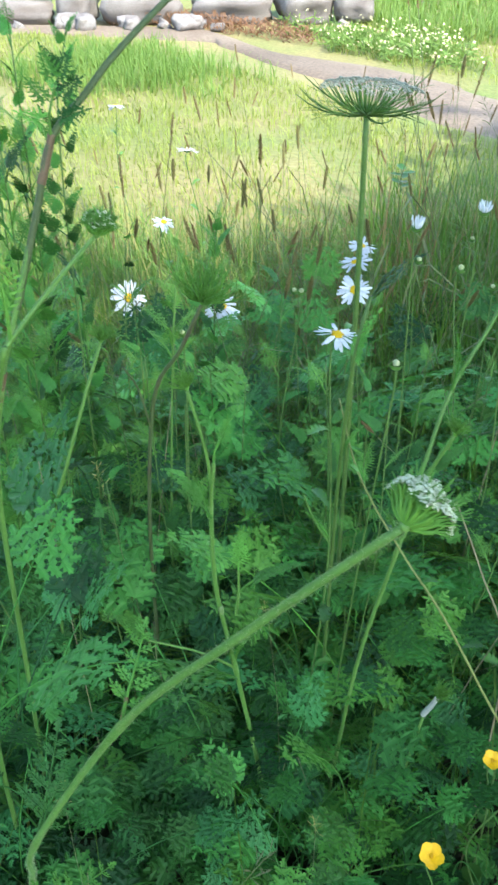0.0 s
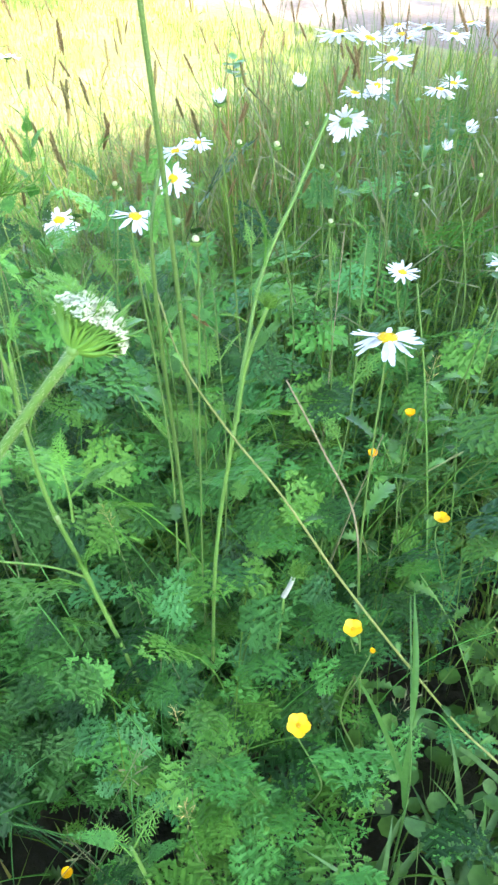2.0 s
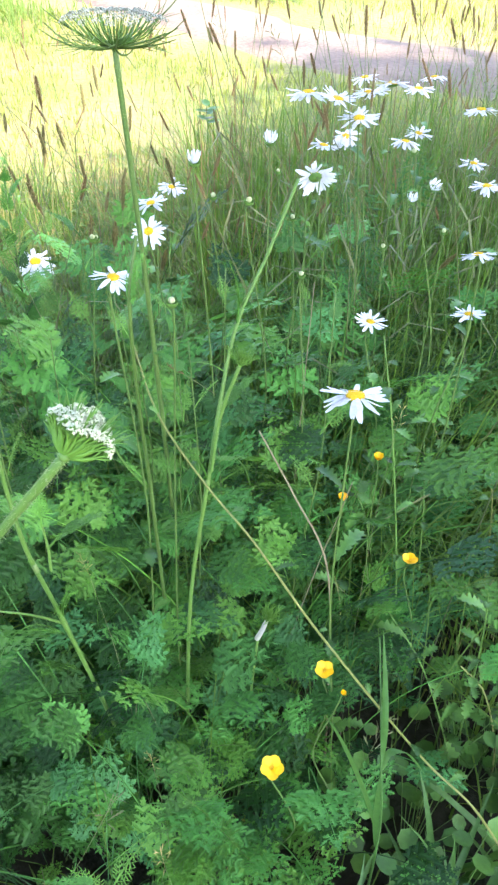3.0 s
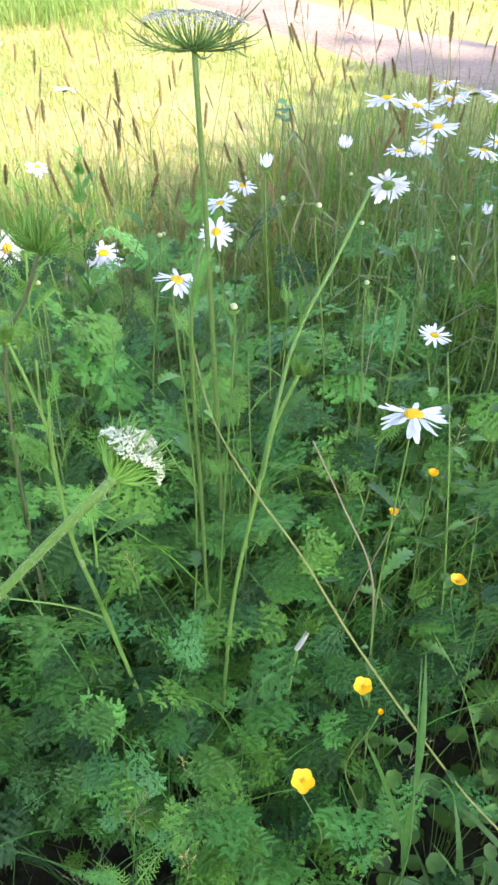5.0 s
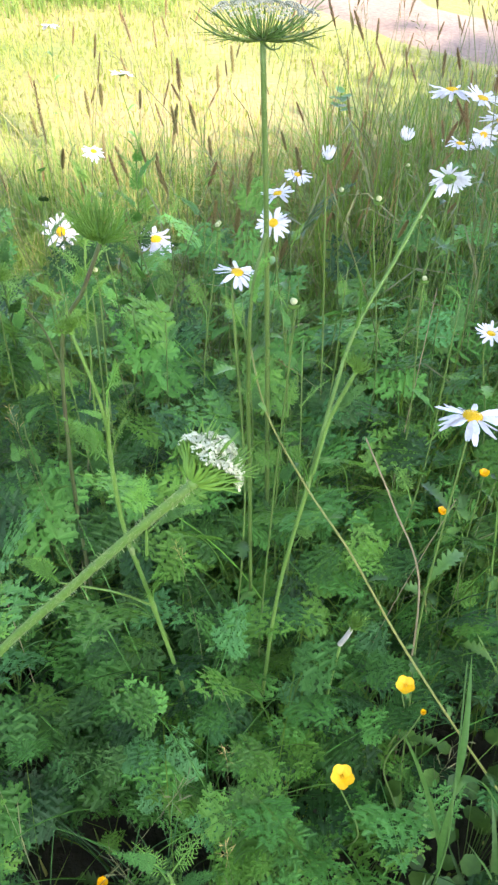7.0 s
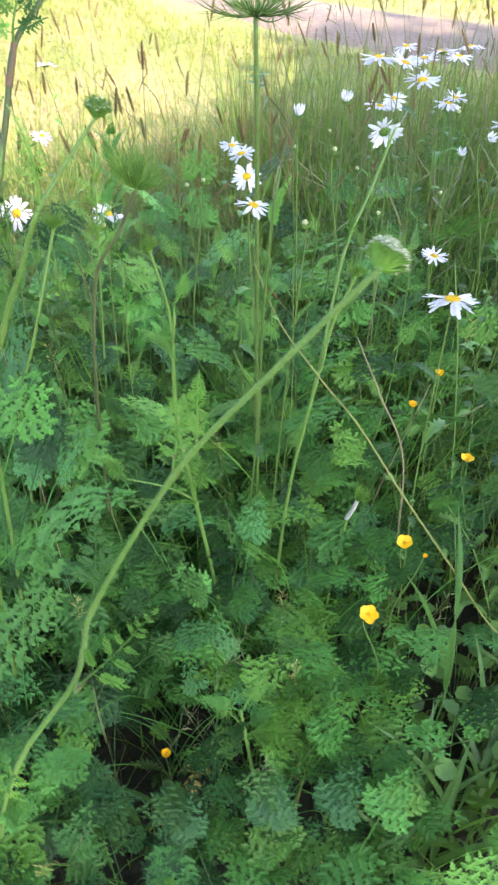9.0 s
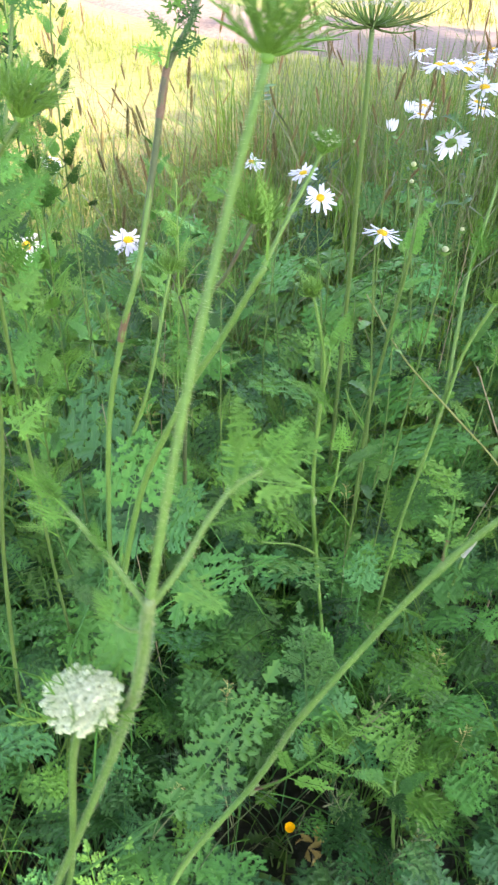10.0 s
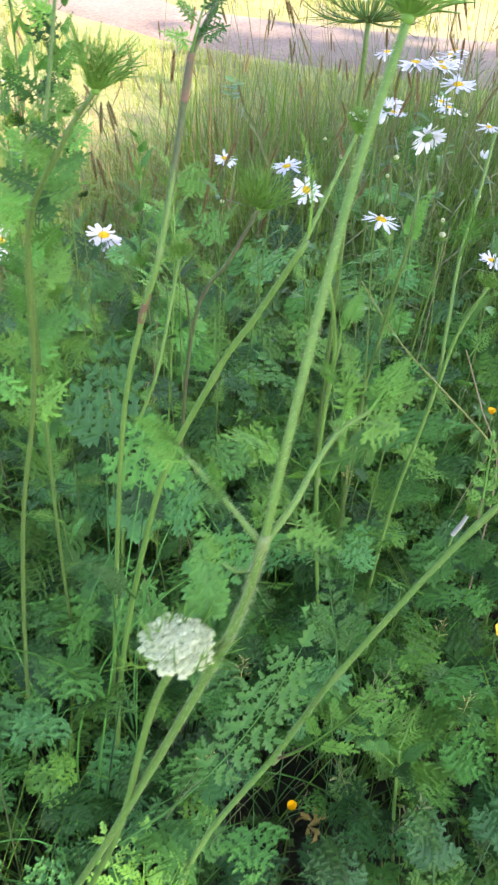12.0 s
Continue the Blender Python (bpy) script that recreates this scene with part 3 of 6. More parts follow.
blades("low_grass", 700, strewn(-0.9, 0.8, -0.1, 0.9), lambda p, r: r.uniform(0.05, 0.2, len(p)), 0.004, GRASS, "short grass under the carrot leaves", 6, 3, 0.6)


def tuft(at, count, height, width, label, seed, spread=0.05):
    """A tuft of broad blades, each blade a part."""
    r = random.Random(seed)
    top = thing("grass_tuft", at, label, "grass tuft", "broad grass tufts")
    for k in range(count):
        a, ln, ht = r.uniform(0, 6.28), r.uniform(0.25, 1.0), height * r.uniform(0.6, 1.1)
        o = Vector((math.cos(a), math.sin(a), 0))
        b = Vector((r.uniform(-spread, spread), r.uniform(-spread, spread), -0.01))
        pts = [b + o * ht * ln * 0.75 * u ** 1.7 + Vector((0, 0, ht * (u - 0.42 * ln * u * u * u))) for u in (i / 7 for i in range(8))]
        g = Geo()
        g.blade(pts, [width * w for w in (0.55, 0.8, 1, 1, 0.9, 0.7, 0.4, 0.04)], Vector((-o.y, o.x, 0)) + o * r.uniform(-0.5, 0.5), 0.3)
        part("blade", g, GRASS_LUSH, top)
    return top


for k, (x, y, n, h) in enumerate(((0.24, 0.24, 18, 0.30), (0.34, 0.27, 22, 0.34), (0.43, 0.33, 18, 0.36), (0.30, 0.17, 16, 0.28), (0.19, 0.16, 12, 0.2), (0.52, 0.30, 12, 0.36), (0.28, 0.29, 14, 0.32), (-0.13, 0.34, 5, 0.26))):
    tuft((x, y, land(x, y)), n, h, 0.0110, "tuft of bright green broad-bladed grass on the soil", 40 + k)

# ---------------- far flowers ----------------
rng = random.Random(8)
gl, gf = Geo(), Geo()
dot = Geo()
for k in range(5):
    a = 2 * math.pi * k / 5
    dot.add([(0, 0, 0), (math.cos(a - 0.5) * 0.6, math.sin(a - 0.5) * 0.6, 0.1), (math.cos(a), math.sin(a), 0.0), (math.cos(a + 0.5) * 0.6, math.sin(a + 0.5) * 0.6, 0.1)], [(0, 1, 2, 3)])
for k in range(700):
    u, v = rng.random(), rng.random()
    x, y = 0.22 + 1.35 * u + rng.gauss(0, 0.06), 6.70 - 0.85 * u + 0.80 * v
    if on_path(x, y):
        continue
    z = land(x, y) + rng.uniform(0.03, 0.17)
    gl.tube([(x, y, 0), (x + rng.gauss(0, 0.02), y, z)], 0.002, 3, False)
    for j in range(3):
        a = Vector((rng.gauss(0, 1), rng.gauss(0, 1), rng.gauss(0, 0.7))).normalized()
        gl.blade([(x, y, z * 0.7), Vector((x, y, z * 0.7)) + a * 0.03, Vector((x, y, z * 0.7)) + a * 0.06], [0.006, 0.012, 0.001], a.orthogonal())
    for _ in range(rng.choice((0, 0, 1, 2))):
        gf.put(dot, pose(x + rng.gauss(0, 0.02), y, z + rng.uniform(0, 0.03), rng.uniform(-20, 80), rng.uniform(-40, 40), 0) @ Matrix.Scale(rng.uniform(0.006, 0.014), 4))
bed = thing("flower_bed", (0, 0, 0), "mass of small white flowers on the path's verge", "flowers", kind="stuff")
part("foliage", gl, TUSSOCK, bed)
part("blossom", gf, BLOSSOM, bed)
g = Geo()
for k in range(1500):
    x = rng.uniform(-1.2, 0.5)
    y = (7.62 if x < -0.7 else 7.62 - 0.72 * (x + 0.7)) + rng.uniform(0.0, 0.34)
    a = Vector((rng.gauss(0, 1), rng.gauss(0, 1), rng.uniform(0.2, 1.6))).normalized()
    p = Vector((x, y, rng.uniform(0, 0.10)))
    ln = rng.uniform(0.03, 0.07)
    g.blade([p, p + a * ln * 0.5, p + a * ln], [0.004, 0.010, 0.001], a.orthogonal())
tagged(new("red_weeds", g.mesh("red_weeds", RED)), "reddish-brown low weeds at the wall's foot", "weeds", kind="stuff")


# ---------------- carrot foliage ----------------
CLEAR = [((0.185, 0.390, 0.430), 0.085), ((0.269, 0.487, 0.443), 0.085), ((0.420, 0.620, 0.450), 0.07), ((-0.096, 0.382, 0.183), 0.085), ((-0.075, 0.335, 0.330), 0.10), ((0.338, 0.672, 0.529), 0.05), ((0.407, 0.735, 0.531), 0.05), ((0.209, 0.531, 0.470), 0.06), ((0.284, 0.525, 0.800), 0.06)]  # flowers that stand free of the leaves


def carrot_rosette(x, y, seed, count, size, tone, thread=False, tall=False):
    r = random.Random(seed)
    z = land(x, y) - 0.005
    top = thing("carrot_plant", (x, y, z), "leafy rosette of feathery green wild carrot leaves", "wild carrot", "carrot rosettes")
    for k in range(count):
        m, mid = r.choice(FINE if thread else TALL if tall else LEAVES)
        hue = tone if r.random() < 0.7 else r.choice((0, 0, 1, 1, 2))
        a = 360 * k / count + r.uniform(-30, 30)
        turn = pose(r.uniform(-0.02, 0.02), r.uniform(-0.02, 0.02), 0, r.uniform(-8, 8), r.uniform(-12, 14), a) @ Matrix.Scale(size * r.uniform(0.62, 1.15), 4)
        p = turn @ mid + Vector((x, y, z))
        if any((p.x - f[0]) ** 2 + (p.y - f[1]) ** 2 < w * w and p.z > f[2] - 0.035 for f, w in CLEAR):
            continue
        if (p.x - 0.04) ** 2 + (p.y - 0.42) ** 2 < 0.085 ** 2 and k % 2:  # every second leaf near this spot is the pale one
            hue = 2
        part("leaf", m[(1 if x > 0.33 else 0) if thread else hue], None, top, m=turn)
    return top


rng = random.Random(21)
spots = []
tries = 0
while len(spots) < 148 and tries < 9000:
    tries += 1
    x, y = rng.uniform(-0.95, 0.62), rng.uniform(0.08, 1.12)
    if x > 0.17 and y < 0.30 + 0.15 * (x - 0.1) or x > 0.22 and y < 0.53 or x > 0.33 and (y < 0.78 or rng.random() < 0.6):
        continue
    if (x + 0.110) ** 2 + (y - 0.335) ** 2 < 0.085 ** 2:
        continue
    if all((x - a) ** 2 + (y - b) ** 2 > 0.078 ** 2 for a, b in spots):
        spots.append((x, y))
for k, (x, y) in enumerate(spots):
    size = 0.72 + 0.26 * min(1, y) + 0.1 * noise.noise((x * 4, y * 4, 3))
    tone = 1 if noise.noise((x * 3.5, y * 3.5, 9)) > 0.06 else 0
    if 0.0 < noise.noise((x * 5, y * 5, 20)) - 0.28 and x < 0.25:
        tone = 2
    carrot_rosette(x, y, 300 + k, 11, size, tone)
for k in range(34):
    x, y = rng.uniform(-0.8, 0.70), rng.uniform(0.85, 1.5)
    carrot_rosette(x, y, 700 + k, 5, rng.uniform(1.0, 1.35), 0, True)
for k in range(18):
    x, y = rng.uniform(0.22, 0.85), rng.uniform(0.88, 1.45)
    carrot_rosette(x, y, 860 + k, 5, rng.uniform(1.1, 1.5), 0, True)
for k in range(64):
    x, y = rng.uniform(-0.75, 0.42), rng.uniform(0.52, 1.25)
    carrot_rosette(x, y, 800 + k, 9, rng.uniform(0.86, 1.12) + 0.16 * max(0.0, y - 0.7), 2 if k % 3 == 0 else 0, False, True)


for k, (x, y) in enumerate(((0.02, 0.50), (0.09, 0.52), (0.16, 0.50), (0.06, 0.46), (0.22, 0.56), (-0.06, 0.52), (0.13, 0.57))):
    carrot_rosette(x, y, 980 + k, 6, 0.85 + 0.04 * (k % 3), 0, False, True)


for k, (x, y) in enumerate(((-0.43, 0.47), (-0.37, 0.44), (-0.34, 0.50), (-0.28, 0.47), (-0.46, 0.55), (-0.24, 0.53))):
    carrot_rosette(x, y, 1030 + k, 6, 1.12 + 0.05 * (k % 3), k % 2, False, True)


for k, (x, y, size) in enumerate(((0.04, 0.40, 0.98), (0.07, 0.45, 1.0), (0.02, 0.35, 0.92), (0.14, 0.47, 1.0))):
    carrot_rosette(x, y, 1010 + k, 6, size, 2)


# ---------------- umbels and tall carrot stems ----------------
def floret_cluster(rng, r, n, closed=False, high=0.35, size=0.31):
    """A small head of tiny five-petalled florets."""
    g = Geo()
    for k in range(n):
        q = math.sqrt((k + 0.5) / n)
        a = k * 2.4
        p = Vector((math.cos(a) * q * r, math.sin(a) * q * r, r * high * (1 - q * q) + rng.uniform(0, r * high * 0.5)))
        s = r * (0.20 if closed else size) * rng.uniform(0.8, 1.2)
        if closed:
            g.ball(p, s, 5, 3)
        else:
            g.put(dot, Matrix.Translation(p) @ facing((p.x + rng.gauss(0, r * 0.5 * high), p.y + rng.gauss(0, r * 0.5 * high), r * 0.9), rng.uniform(0, 3)) @ Matrix.Scale(s, 4))
    return g


rng = random.Random(31)
CLUSTERS = [floret_cluster(rng, 0.0040, 26, False, 0.25).mesh("umbellet", FLORET) for _ in range(3)]
WHITE = [floret_cluster(rng, 0.0040, 46, False, 0.9, 0.24).mesh("umbellet", FLORET_WHITE) for _ in range(3)]
CLOSED = [floret_cluster(rng, 0.0048, 14, True).mesh("umbellet", FLORET_GREY) for _ in range(3)]


def bracts(head, rng, base, axis, count, length, low, high, thick=1.0, curl=0.5):
    """Thread-like forked bracts round an umbel's base; low and high: their angles from the axis."""
    turn = facing(axis)
    for k in range(count):
        g = Geo()
        a = 2 * math.pi * k / count + rng.uniform(-0.2, 0.2)
        e0, e1 = rng.uniform(low, high), rng.uniform(low, high) - curl
        ln = length * rng.uniform(0.75, 1.15)
        pts, p = [], Vector((0, 0, 0))
        for i in range(6):
            pts.append(turn @ p + base)
            e = e0 + (e1 - e0) * i / 5
            p = p + Vector((math.sin(e) * math.cos(a), math.sin(e) * math.sin(a), math.cos(e))) * ln / 5
        g.tube(pts, [w * thick for w in (0.0007, 0.0007, 0.0006, 0.0005, 0.0004, 0.0002)], 3, False)
        for i in (2, 3):
            d = (pts[i + 1] - pts[i]).normalized()
            o = Matrix.Rotation(rng.uniform(0, 6.28), 3, d) @ d.orthogonal().normalized()
            for s in (1, -1):
                g.tube([pts[i], pts[i] + (d + o * s * 0.6) * ln * 0.30], [0.0005, 0.0002], 3, False)
        part("bract", g, THREAD if thick < 1.8 else SLIM, head)


def umbel(parent, base, axis, radius, seed, style="open", rays=34, bract=0.045, tall=1.0, spread=(0.5, 1.25), puff=1.0, dome=0.28, white=False, fuzz=1.0, curl=0.5):
    """style: open (white florets), closed (grey florets on a spread head) or bud (a nest of threads)."""
    r = random.Random(seed)
    base, axis = Vector(base), Vector(axis).normalized()
    turn = Matrix.Translation(base) @ facing(axis)
    depth = tall * radius * (1.0 if style == "open" else 0.50 if style == "closed" else 1.3)
    g = Geo()
    g.ball(base, 0.0035 if radius > 0.02 else 0.0025, 8, 4)
    head = part("umbel", g, THREAD if style == "bud" else STEM, parent, {"open": "open white umbel", "closed": "spread umbel of greyish closed florets", "bud": "fuzzy green umbel still in bud"}[style])
    tips = []
    brush = Geo()
    for k in range(rays):
        q = math.sqrt((k + 0.5) / rays)
        a = k * 2.4
        rim = Vector((math.cos(a) * q * radius, math.sin(a) * q * radius, depth * (1.0 + dome * (1 - q * q)) * (r.uniform(0.74, 1.06) if white else r.uniform(0.96, 1.04))))
        if style == "bud":
            rim = Vector((math.cos(a) * radius * (0.35 + 0.5 * q), math.sin(a) * radius * (0.35 + 0.5 * q), depth * r.uniform(0.5, 1.05)))
        mid = Vector((rim.x * 0.62, rim.y * 0.62, rim.z * 0.38))
        pts = [turn @ p for p in spline([(0, 0, 0), mid, rim], 3)]
        g = Geo()
        g.tube(pts, [(0.0006 * fuzz if style == "bud" else 0.0012 if white else 0.0009) - 0.00006 * i for i in range(len(pts))], 4, False)
        if white:
            for j in range(7):
                e = (pts[-1] - pts[-3]).normalized()
                o = Matrix.Rotation(0.9 * j + k, 3, e) @ e.orthogonal().normalized()
                brush.tube([pts[-3], pts[-1] + o * 0.0022, pts[-1] + o * 0.0034 + e * r.uniform(-0.001, 0.003)], [0.0007, 0.0006, 0.0002], 3, False)
        part("ray", g, THREAD if style == "bud" or white else STEM, head)
        tips.append((turn @ rim, (turn.to_3x3() @ (rim.normalized() * 0.6 + Vector((0, 0, 1)))).normalized(), q))
    if style == "bud":
        bracts(head, r, base, axis, 20, bract, *spread, fuzz, curl)
        bracts(head, r, base, axis, 12, bract * 0.8, 0.1, spread[1] * 0.64, fuzz, curl)
    else:
        low, high = (1.25, 1.75) if style == "closed" else (0.45, 1.0) if white else (0.6, 1.35)
        bracts(head, r, base, axis, 18 if style == "closed" else 26 if white else 13, bract, low, high, 1.9 if style == "closed" else 1.0)
    if white:
        tagged(part("brush", brush, THREAD, head, "fine green threads under the florets"), kind="stuff")
    if style != "bud":
        for p, nrm, q in tips:
            m = Matrix.Translation(p) @ facing(nrm, r.uniform(0, 6)) @ Matrix.Scale(puff * radius / 0.020 * (1.0 if style == "open" else 0.42) * r.uniform(0.85, 1.1), 4)
            tagged(part("umbellet", r.choice(WHITE if white else CLUSTERS if style == "open" else CLOSED), None, head, m=m), kind="stuff")
    return head


def stem_geo(pts, r0, r1, ribs=True, joints=()):
    """A tapering, slightly ribbed stalk with swollen joints."""
    line = spline(pts, 8)
    n = len(line)
    rad = []
    for i, p in enumerate(line):
        r = r0 + (r1 - r0) * i / (n - 1)
        for j in joints:
            r *= 1 + 0.32 * math.exp(-((p - Vector(j)).length / 0.004) ** 2)
        rad.append(r)
    g = Geo()
    g.tube(line, rad, 18 if r0 > 0.0022 else 8, True, 0.16 if ribs and r0 > 0.0022 else 0.0)
    return g


def hair_geo(pts, r0, r1, count, seed):
    """Short stiff hairs standing off a stalk."""
    line = spline(pts, 8)
    n = len(line)
    g, r = Geo(), random.Random(seed)
    for k in range(count):
        i = r.randrange(n - 1)
        p = line[i].lerp(line[i + 1], r.random())
        t = (line[i + 1] - line[i]).normalized()
        d = Matrix.Rotation(r.uniform(0, 6.28), 3, t) @ t.orthogonal().normalized()
        q = p + d * (r0 + (r1 - r0) * i / (n - 1)) * 0.95
        g.tube([q, q + (d + t * r.uniform(-0.5, 0.2)) * r.uniform(0.0006, 0.0021)], [0.00010, 0.00003], 3, False)
    return g


def hairy(stem, pts, r0, r1, count, seed):
    if count:
        tagged(part("hair", hair_geo(pts, r0, r1, count, seed), HAIR, stem, "fine stiff whitish hairs"), kind="stuff")


def tall_carrot(label, pts, r0, r1, hairs=0, seed=0, red=False, joints=()):
    top = thing("wild_carrot", (0, 0, 0), label, "wild carrot", "tall wild carrots")
    r0, r1 = r0 * 0.76, r1 * 0.82
    stem = part("stem", stem_geo(pts, r0, r1, True, joints), SLIM if red == "slim" else STEM_RED if red else STEM, top, "" if red == "slim" else "purplish stem" if red else "hairy ribbed green stem" if hairs else "")
    hairy(stem, pts, r0, r1, hairs, seed)
    line = spline(pts, 8)
    for j in joints:
        i = min(range(1, len(line) - 1), key=lambda n: (line[n] - Vector(j)).length)
        r = (r0 + (r1 - r0) * i / len(line)) * 1.14
        t = (line[i + 1] - line[i - 1]).normalized()
        g = Geo()
        g.tube([Vector(j) + t * (r * u) for u in (-2.2, -1.2, 0.0, 1.2, 2.4)], [r * w for w in (0.80, 0.94, 1.04, 0.98, 0.80)], 12)
        part("joint", g, JOINT, top, "pale swollen joint")
    return top


def branch(top, pts, r0, r1, hairs=0, seed=0, red=False):
    ob = part("branch", stem_geo(pts, r0 * 0.82, r1 * 0.82), STEM_RED if red else STEM, top)
    hairy(ob, pts, r0 * 0.82, r1 * 0.82, hairs, seed)
    return ob


def plume(top, at, way, size, seed, up=(0, -0.6, 0.8)):
    """A young, still folded leaf of fine threads, along way."""
    return part("leaf", PLUME[seed % 4], None, top, "yellow-green feathery young leaf", m=Matrix.Translation(at) @ frame_along(way, up) @ Matrix.Rotation(0.9 * seed, 4, "X") @ Matrix.Scale(size, 4))


def cut_leaf(top, at, way, size, seed, young=False, up=(0, -0.8, 0.5)):
    """A stalked little leaf of separate toothed lobes."""
    r = random.Random(seed)
    return part("leaf", CUT[seed % 4][0 if young else 1], None, top, m=Matrix.Translation(at) @ frame_along(way, up) @ Matrix.Rotation(r.uniform(-0.5, 0.5), 4, "X") @ Matrix.Scale(size, 4))


def feather_leaf(top, pts, pinnae, seed, material, label, up=(-0.1, -0.65, 0.75), thick=0.0012):
    """A twice-cut leaf whose side leaves, each (share of the rib, length, pairs), stand apart on a thin rib."""
    r = random.Random(seed)
    rib = spline(pts, 8)
    n = len(rib) - 1
    g = Geo()
    g.tube(rib, [thick * (1 - 0.65 * i / n) for i in range(n + 1)], 5)
    for u, length, pairs in pinnae:
        i = min(int(u * n), n - 1)
        t = (rib[i + 1] - rib[i]).normalized()
        nrm = (Vector(up) - t * Vector(up).dot(t)).normalized()
        for q in (1, -1):
            way = (t * r.uniform(0.5, 0.8) + nrm.cross(t) * q + nrm * r.uniform(-0.25, 0.15)).normalized()
            at, ln, side = rib[min(n, i + (q > 0 and r.random() < 0.5))], length * r.uniform(0.82, 1.12), nrm.cross(way).normalized()
            g.tube([at, at + way * ln * 0.5, at + way * ln * 0.9 - nrm * ln * 0.06], [0.0006, 0.0005, 0.0003], 4, False)
            for k in range(pairs + 1):
                v = 0.20 + 0.62 * k / (pairs + 1)
                ll = (0.30 - 0.14 * v) * ln * r.uniform(0.85, 1.15) + 0.0015
                for w in (1, -1):
                    leaflet(g, at + way * ln * (v + 0.03 * w) - nrm * ln * 0.06 * v, (way * 1.05 + side * w + nrm * r.uniform(-0.2, 0.2)).normalized(), nrm, ll, ll * 0.30, CLEFT)
            leaflet(g, at + way * ln * 0.78 - nrm * ln * 0.05, way, nrm, ln * 0.30, ln * 0.085, LOBED)
    leaflet(g, rib[-2], rib[-1] - rib[-3], Vector(up), pinnae[-1][1] * 1.2, pinnae[-1][1] * 0.4)
    return part("leaf", g, material, top, label)


def sprig(top, at, way, size, seed, young=True, up=(0, 0, 1)):
    """A small cut leaf that springs from a joint."""
    r = random.Random(seed)
    return part("leaf", SPRIG[seed % 4][0 if young else 1], None, top, m=Matrix.Translation(at) @ frame_along(way, up) @ Matrix.Rotation(r.uniform(-0.4, 0.4), 4, "X") @ Matrix.Scale(size, 4))


CUT = []
rng = random.Random(44)
for i in range(4):
    g = Geo()
    g.tube([(0, 0, 0), (0.010, 0, 0.001), (0.026, 0, 0.0)], [0.0007, 0.0006, 0.0003], 4, False)
    for k in range(4):
        x = 0.007 + 0.006 * k
        for q in (1, -1):
            pinna(g, rng, Vector((x, 0, 0.0008)), Vector((0.75, q, rng.uniform(-0.2, 0.2))).normalized(), Vector((0, 0, 1)), (0.013 - 0.0016 * k) * rng.uniform(0.8, 1.15), 1)
    pinna(g, rng, Vector((0.026, 0, 0)), Vector((1, 0, 0)), Vector((0, 0, 1)), 0.011, 1)
    CUT.append([g.mesh("cut_leaf", m, False) for m in (LEAF_YOUNG, LEAF)])

# --- the nodding carrot with the young white head
c = tall_carrot("leaning hairy wild carrot with a small young white umbel", [(-0.335, 0.28, 0), (-0.318, 0.278, 0.22), (-0.290, 0.281, 0.345), (-0.250, 0.290, 0.440), (-0.186, 0.292, 0.545), (-0.164, 0.282, 0.625), (-0.148, 0.270, 0.698), (-0.070, 0.252, 0.866), (0.000, 0.228, 0.975), (0.056, 0.209, 1.055)], 0.0046, 0.0023, 4200, 1, joints=[(-0.181, 0.294, 0.536), (-0.148, 0.270, 0.698), (-0.070, 0.252, 0.866)])
umbel(c, (0.056, 0.209, 1.055), (0.66, 0.62, 0.46), 0.0116, 2, "open", 84, 0.024, 0.80, (0.4, 1.2), 1.45, 0.72, True)
SMALL = ((0.25, 0.016, 2), (0.45, 0.015, 2), (0.62, 0.012, 1), (0.78, 0.009, 1), (0.90, 0.006, 1))
# mid-green leaf given the lighter green to look touched by sun
feather_leaf(c, [(-0.181, 0.294, 0.536), (-0.166, 0.272, 0.587), (-0.141, 0.263, 0.626), (-0.116, 0.259, 0.664), (-0.093, 0.257, 0.697)], ((0.34, 0.036, 4), (0.50, 0.027, 3), (0.64, 0.020, 2), (0.75, 0.015, 2), (0.84, 0.011, 1), (0.92, 0.008, 1)), 96, LEAF_YOUNG, "young leaf of small separate cut leaflets, sunlit brightness put into its green")
part("stalk", stem_geo([(-0.181, 0.294, 0.536), (-0.173, 0.282, 0.563), (-0.166, 0.273, 0.586)], 0.0016, 0.0013), SHEATH, c, "thin purplish leaf stalk")
feather_leaf(c, [(-0.148, 0.270, 0.698), (-0.142, 0.291, 0.719), (-0.138, 0.310, 0.736), (-0.135, 0.325, 0.752)], ((0.22, 0.024, 3), (0.40, 0.024, 3), (0.57, 0.019, 2), (0.72, 0.014, 2), (0.85, 0.009, 1)), 97, LEAF_MID, "green upright cut leaf")
feather_leaf(c, [(-0.146, 0.271, 0.702), (-0.135, 0.278, 0.732), (-0.125, 0.288, 0.753)], SMALL, 98, LEAF_MID, "small bright cut leaf")
feather_leaf(c, [(-0.070, 0.252, 0.866), (-0.066, 0.259, 0.883), (-0.060, 0.269, 0.901), (-0.055, 0.278, 0.920)], SMALL, 99, LEAF_YOUNG, "small bright cut leaf")
part("stalk", stem_geo([(-0.070, 0.252, 0.866), (-0.068, 0.256, 0.875), (-0.066, 0.259, 0.883)], 0.0013, 0.0010), SHEATH, c, "thin purplish leaf stalk")
sprig(c, (-0.30, 0.280, 0.31), (0.6, -0.2, 0.5), 1.2, 14, False, (0.0, -0.6, 0.8))
WIDE = ((0.45, 0.034, 3), (0.58, 0.034, 3), (0.70, 0.027, 2), (0.82, 0.019, 2), (0.92, 0.012, 1))
